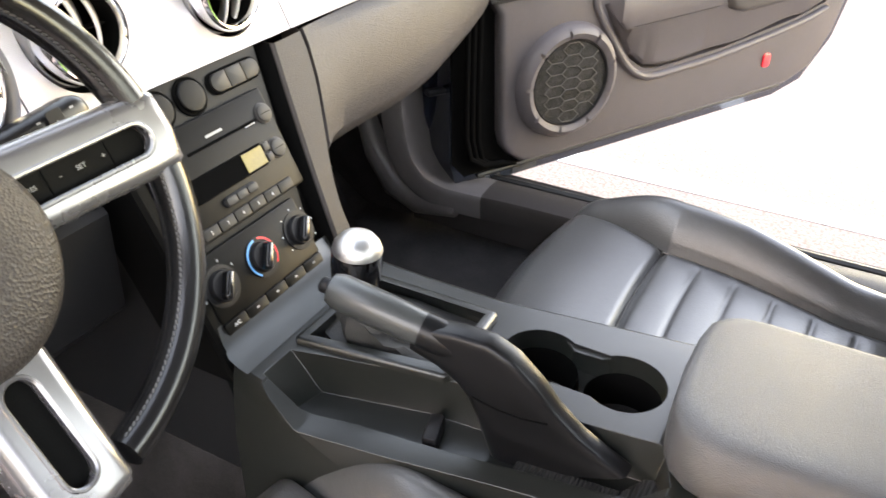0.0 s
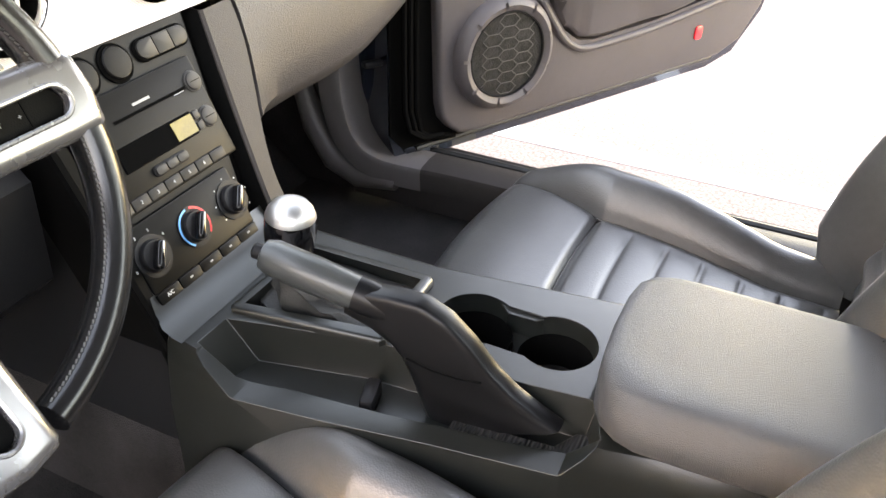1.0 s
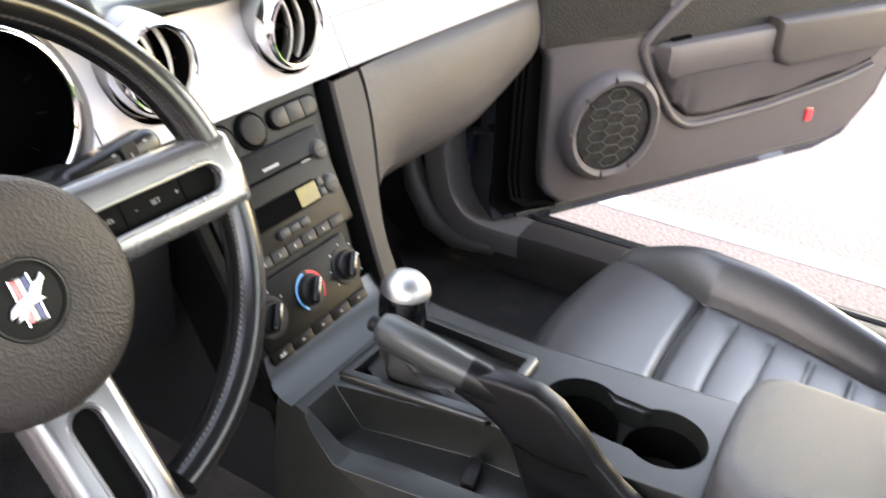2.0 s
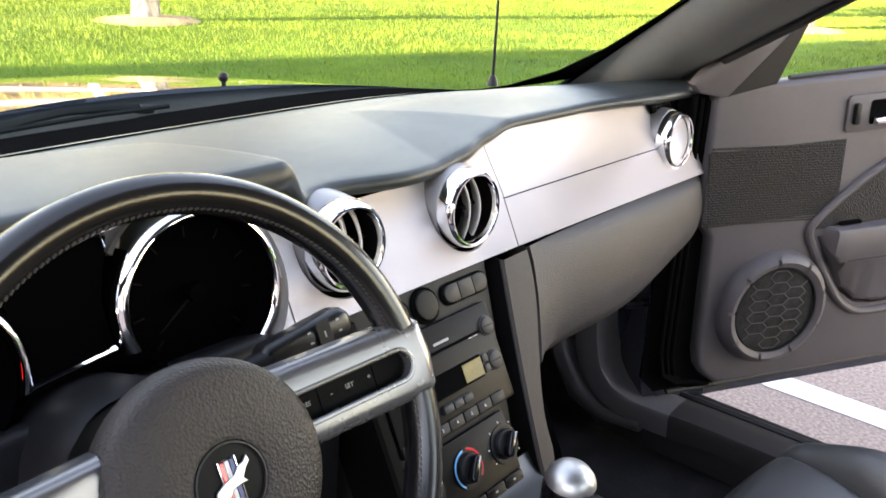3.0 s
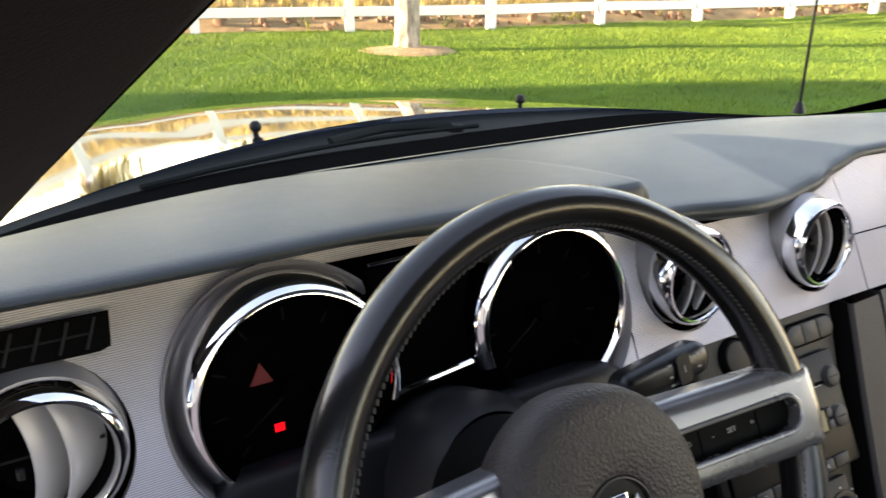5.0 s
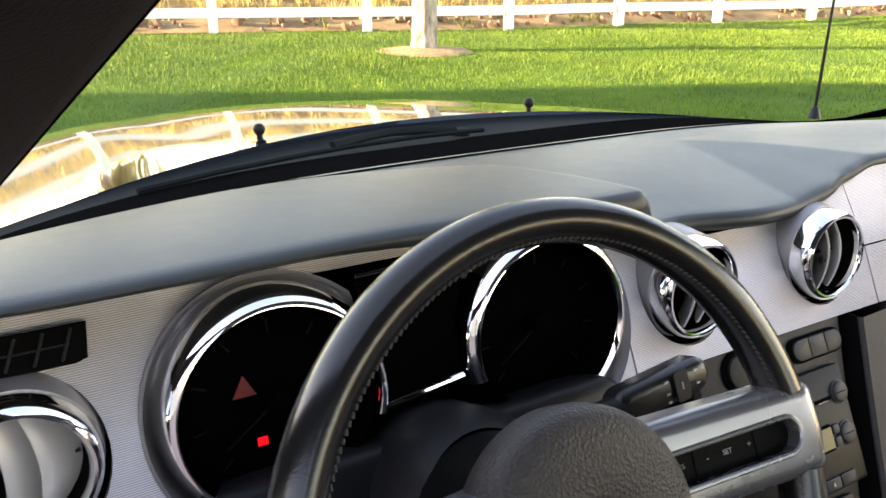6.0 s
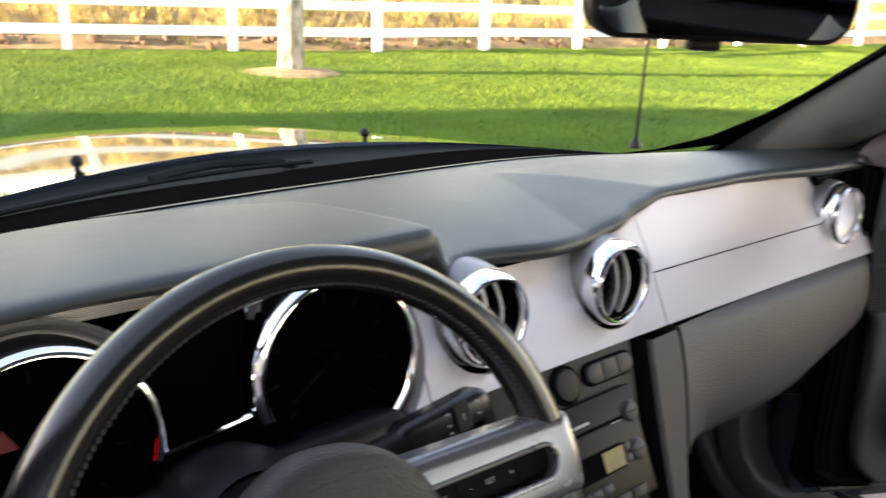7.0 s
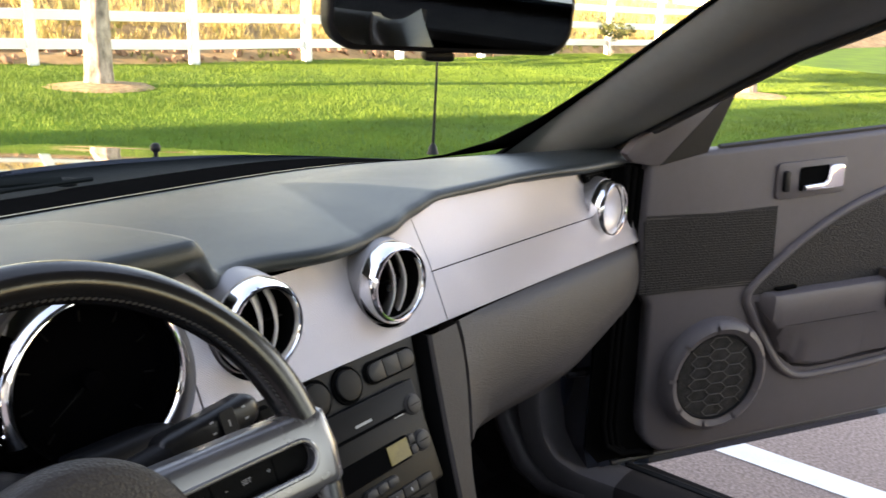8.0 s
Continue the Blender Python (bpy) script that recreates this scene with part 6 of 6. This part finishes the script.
def build_tree(x, y, r, h, crown, seed, label, leafy, z0=None, n=260, size=0.09):
    z0 = lawn_z(x, y) if z0 is None else z0
    rng = random.Random(seed)
    t = thing("tree", (x, y, z0), label, "tree", "trees round the lawn")
    secs = []
    for i in range(120):
        f = i / 119
        rr = r * (1.06 - 0.16 * min(1, f * 14) - 0.25 * f)
        ring = []
        for k in range(48):
            a = 2 * math.pi * k / 48
            b = 1 + 0.07 * abs(noise.noise((math.cos(a) * 7 + seed, math.sin(a) * 7, f * h * 9))) + 0.08 * noise.noise((math.cos(a) * 5 + seed, math.sin(a) * 5, f * h * 1.6)) + 0.05 * noise.noise((math.cos(a) * 14, math.sin(a) * 14 + seed, f * h * 5))
            ring.append((x + rr * b * math.cos(a) + 0.04 * math.sin(f * 3), y + rr * b * math.sin(a), z0 - 0.05 + h * f))
        secs.append(ring)
    part("trunk", bm_loft(secs, closed=True, caps=True), M["bark"], t, "rough pale bark", 60)
    blobs = []
    for k in range(7):
        a, up = rng.random() * 6.28, rng.random()
        end = Vector((x + crown * 0.75 * math.cos(a) * (0.5 + up * 0.5), y + crown * 0.75 * math.sin(a) * (0.5 + up * 0.5), z0 + h * 0.75 + crown * (0.3 + 1.0 * up)))
        st = Vector((x, y, z0 + h * (0.70 + 0.25 * up)))
        part("limb", bm_tube([st, st.lerp(end, 0.5) + Vector((0, 0, 0.15)), end], [r * 0.38, r * 0.25, r * 0.1], 8), M["bark"], t)
        blobs.append((end, crown * (0.38 + 0.25 * rng.random())))
        blobs.append((st.lerp(end, 0.6) + Vector((rng.gauss(0, 0.3), rng.gauss(0, 0.3), 0.3)), crown * 0.33))
    mesh_part("crown", leaf_cloud(rng, blobs, n, size), leafy, t, "loose crown of small leaves")
    return t


M["bark"] = mat("bark", (0.07, 0.055, 0.042), 0.95, bump=1.0, bscale=34, vscale=14, var=0.6, stretch=(1, 1, 0.4), col2=(0.48, 0.40, 0.32), spec=0.1)
M["leaf"] = mat("green_leaves", (0.055, 0.085, 0.014), 0.6, vscale=1.5, var=0.4, spec=0.2)
M["leaf_gold"] = mat("golden_leaves", (0.22, 0.18, 0.035), 0.7, vscale=1.2, var=0.4, spec=0.1)
build_tree(4.22, 8.25, 0.165, 3.0, 1.8, 3, "tree with rough pale bark in a mulch ring on the lawn", M["leaf"])
build_tree(11.9, 3.55, 0.15, 3.0, 1.6, 5, "young tree in a mulch ring on the lawn", M["leaf"])
for i, (tx, ty, hh, cc, mm) in enumerate(((24, 22, 3.0, 2.6, "leaf"), (31, 19, 3.4, 3.0, "leaf_gold"), (38, 24, 3.2, 3.2, "leaf"), (46, 20, 3.0, 3.0, "leaf"), (18, 27, 3.4, 3.0, "leaf_gold"), (10, 30, 3.0, 3.2, "leaf"), (2, 31, 3.2, 3.2, "leaf_gold"), (54, 26, 3.5, 3.6, "leaf"), (34, 30, 3.5, 3.4, "leaf"))):
    build_tree(tx, ty, 0.2, hh, cc, 20 + i, "tree in sunlit leaf behind the fence", M[mm], n=200, size=0.2)
M["shrub"] = mat("shrub_leaves", (0.095, 0.105, 0.032), 0.7, vscale=6, var=0.5, spec=0.15)


def build_shrub(x, y, w, h, seed, label):
    """A low bush: a few thin stems and a loose crown of small leaves."""
    z0 = lawn_z(x, y)
    rng = random.Random(seed)
    t = thing("shrub", (x, y, z0), label, "shrub")
    blobs = []
    for k in range(7):
        a, r = rng.random() * 6.28, w * rng.random() ** 0.6
        tip = Vector((x + r * math.cos(a), y + r * math.sin(a), z0 + h * rng.uniform(0.45, 0.9)))
        part("stem", bm_tube([(x + 0.1 * r * math.cos(a), y + 0.1 * r * math.sin(a), z0 - 0.02), Vector((x, y, z0)).lerp(tip, 0.6), tip], [0.008, 0.006, 0.003], 6), M["bark"], t)
        blobs.append((tip, w * rng.uniform(0.35, 0.6)))
    mesh_part("crown", leaf_cloud(rng, blobs, 150, 0.035), M["shrub"], t, "loose tuft of small green leaves")


build_shrub(17.0, 8.55, 0.45, 0.95, 43, "rounded green bush beside the far end of the fence")
M["mulch"] = mat("bark_mulch", (0.27, 0.19, 0.11), 0.95, bump=1.0, bscale=60, vscale=14, var=0.5, spec=0.05)
for x, y, rx in ((4.22, 8.25, 0.62), (11.9, 3.55, 0.6)):
    rng = random.Random(8)
    secs = []
    for k, zz in ((1.0, -0.01), (0.92, 0.012), (0.6, 0.03), (0.25, 0.05), (0.02, 0.06)):
        secs.append([(x + rx * k * (1 + 0.12 * noise.noise((math.cos(a) * 2, math.sin(a) * 2, x))) * math.cos(a), y + rx * k * math.sin(a), lawn_z(x, y) + zz + 0.012 * noise.noise((math.cos(a) * 6 * k, math.sin(a) * 6 * k, 1))) for a in [2 * math.pi * q / 40 for q in range(40)]])
    tagged(part("mulch_ring", bm_loft(secs, closed=True), M["mulch"]), "ring of brown bark mulch round a tree foot", "mulch", kind="stuff")


# ---- bank and dry brush behind the fence ----
def bank_z(x, d):
    return lawn_z(x, fence_y(x)) - 0.02 + lerp([(0.0, 0.0), (0.5, 0.16), (1.6, 0.50), (4.0, 1.0), (9.0, 1.5), (30.0, 1.6)], d) + 0.10 * noise.noise((x * 0.7, d * 0.8, 3.0)) * min(1, d)


def build_bank():
    secs = []
    for d in [0.12, 0.2, 0.35, 0.5, 0.7, 0.9, 1.2, 1.6, 2.2, 3, 4, 5.5, 7.5, 10, 14, 20, 30]:
        secs.append([(x, fence_y(x) + d, bank_z(x, d) + 0.05 * noise.noise((x * 3, d * 4, 0)) * min(1, d * 2)) for x in frange(-20, 60, 200)])
    bk = part("bank", bm_loft(secs), M["bank"])
    tagged(bk, "rough brown bank behind the white fence", "bank", kind="structure")
    rng = random.Random(4)
    for name, mm, n, hh, label, d0, d1 in (("dry_brush", M["straw"], 90000, 0.24, "golden dry grass and brush on the bank", 0.75, 9.0), ("green_brush", M["sage"], 16000, 0.18, "low green weeds on the bank", 0.2, 6.0)):
        vs, fs = [], []
        for _ in range(n // 10):
            cx = rng.uniform(-8, 34)
            cd = d0 + (d1 - d0) * rng.random() ** 1.7
            if name == "green_brush" and noise.noise((cx * 0.9, cd, 9)) < 0.12:
                continue
            base = Vector((cx, fence_y(cx) + cd, bank_z(cx, cd)))
            hs = hh * rng.uniform(0.5, 1.5) * (0.6 + 0.5 * min(1, cd / 2))
            for _ in range(10):
                a = rng.random() * 6.28
                lean = Vector((math.cos(a), math.sin(a), 0)) * hs * rng.uniform(0.15, 0.9)
                tip = base + lean + Vector((0, 0, hs * rng.uniform(0.5, 1.1)))
                st = base + lean * 0.25
                wv = Vector((-math.sin(a), math.cos(a), 0)) * rng.uniform(0.003, 0.008)
                k = len(vs)
                vs += [st - wv, st + wv, st.lerp(tip, 0.6) + wv * 0.8, tip, st.lerp(tip, 0.6) - wv * 0.8]
                fs.append((k, k + 1, k + 2, k + 3, k + 4))
        me = bpy.data.meshes.new(name)
        me.from_pydata(vs, [], fs)
        tagged(mesh_part(name, me, mm, None), label, "brush", kind="stuff")
    # stones and clods at the foot of the bank
    bms = []
    for _ in range(260):
        cx, cd = rng.uniform(-2, 16), rng.uniform(0.15, 0.9)
        s = rng.uniform(0.03, 0.09)
        b = bmesh.new()
        bmesh.ops.create_icosphere(b, subdivisions=1, radius=s)
        for v in b.verts:
            v.co *= 1 + 0.35 * noise.noise(v.co * 20 + Vector((cx, cd, 0)))
        bmesh.ops.transform(b, matrix=pose(cx, fence_y(cx) + cd, bank_z(cx, cd) + s * 0.3, rng.random() * 90, rng.random() * 90, 0) @ Matrix.Diagonal((1.3, 1, 0.7, 1)), verts=b.verts)
        bms.append(b)
    tagged(part("stones", join(*bms), M["stone"]), "reddish stones and clods at the foot of the bank", "stones", kind="stuff")


M["bank"] = mat("bank_soil", (0.22, 0.155, 0.085), 0.95, bump=1.0, bscale=14, vscale=3, var=0.45, spec=0.05)
M["straw"] = mat("dry_grass", (0.46, 0.36, 0.14), 0.8, vscale=0.8, var=0.35, spec=0.1)
M["sage"] = mat("green_weeds", (0.10, 0.12, 0.03), 0.8, vscale=1, var=0.4, spec=0.1)
M["stone"] = mat("red_stone", (0.20, 0.125, 0.085), 0.9, vscale=6, var=0.4, spec=0.1)
build_bank()


# ---- grass blades on the lawn ----
def build_blades():
    rng = np.random.default_rng(7)
    n = 430000
    x = rng.uniform(-1.5, 20.0, n)
    y = 1.0 + 11.2 * rng.random(n) ** 1.05
    keep = np.array([yy < fence_y(xx) + 0.1 for xx, yy in zip(x, y)])
    x, y = x[keep], y[keep]
    n = len(x)
    z = np.array([lawn_z(a, b) for a, b in zip(x, y)]) - 0.004
    patch = np.array([noise.noise((a * 0.8, b * 0.8, 2.0)) for a, b in zip(x, y)])
    h = (0.036 + 0.016 * patch) * rng.uniform(0.6, 1.4, n)
    a = rng.uniform(0, 2 * np.pi, n)
    w = 0.0022 + 0.0013 * rng.random(n)
    lean = h * rng.uniform(0.1, 0.8, n)
    c, s = np.cos(a), np.sin(a)
    p0 = np.stack([x - s * w, y + c * w, z], 1)
    p1 = np.stack([x + s * w, y - c * w, z], 1)
    p2 = np.stack([x + c * lean, y + s * lean, z + h], 1)
    v = np.stack([p0, p1, p2], 1).reshape(-1, 3)
    me = bpy.data.meshes.new("grass")
    me.vertices.add(3 * n)
    me.vertices.foreach_set("co", v.ravel())
    me.loops.add(3 * n)
    me.loops.foreach_set("vertex_index", np.arange(3 * n))
    me.polygons.add(n)
    me.polygons.foreach_set("loop_start", np.arange(0, 3 * n, 3))
    me.update()
    me.validate()
    tagged(mesh_part("grass", me, M["blade"], None), "short green grass blades of the lawn", "grass", kind="stuff")


M["blade"] = mat("grass_blade", (0.060, 0.124, 0.016), 0.7, vscale=1.3, var=0.3, col2=(0.118, 0.184, 0.026), spec=0.15)
build_blades()


# an unseen block added on the sun's side: its shade lies over the car and the near lawn
def build_shade():
    # low wing added to hold off the warm glow of the horizon
    wing = bm_box((4.0, 34.0, 4.6), 0.02, 1, (-15.0, -20.0, 2.3))
    bl = part("shade_block", join(bm_box((5.0, 16.8, 7.4), 0.02, 1, (-20.5, 5.4, 3.7)), wing), M["stucco"])
    tagged(bl, "unseen plain block added to shade the car and near lawn", "building", kind="structure")


M["stucco"] = mat("stucco", (0.38, 0.37, 0.36), 0.9, bump=0.4, bscale=60, vscale=2)
build_shade()
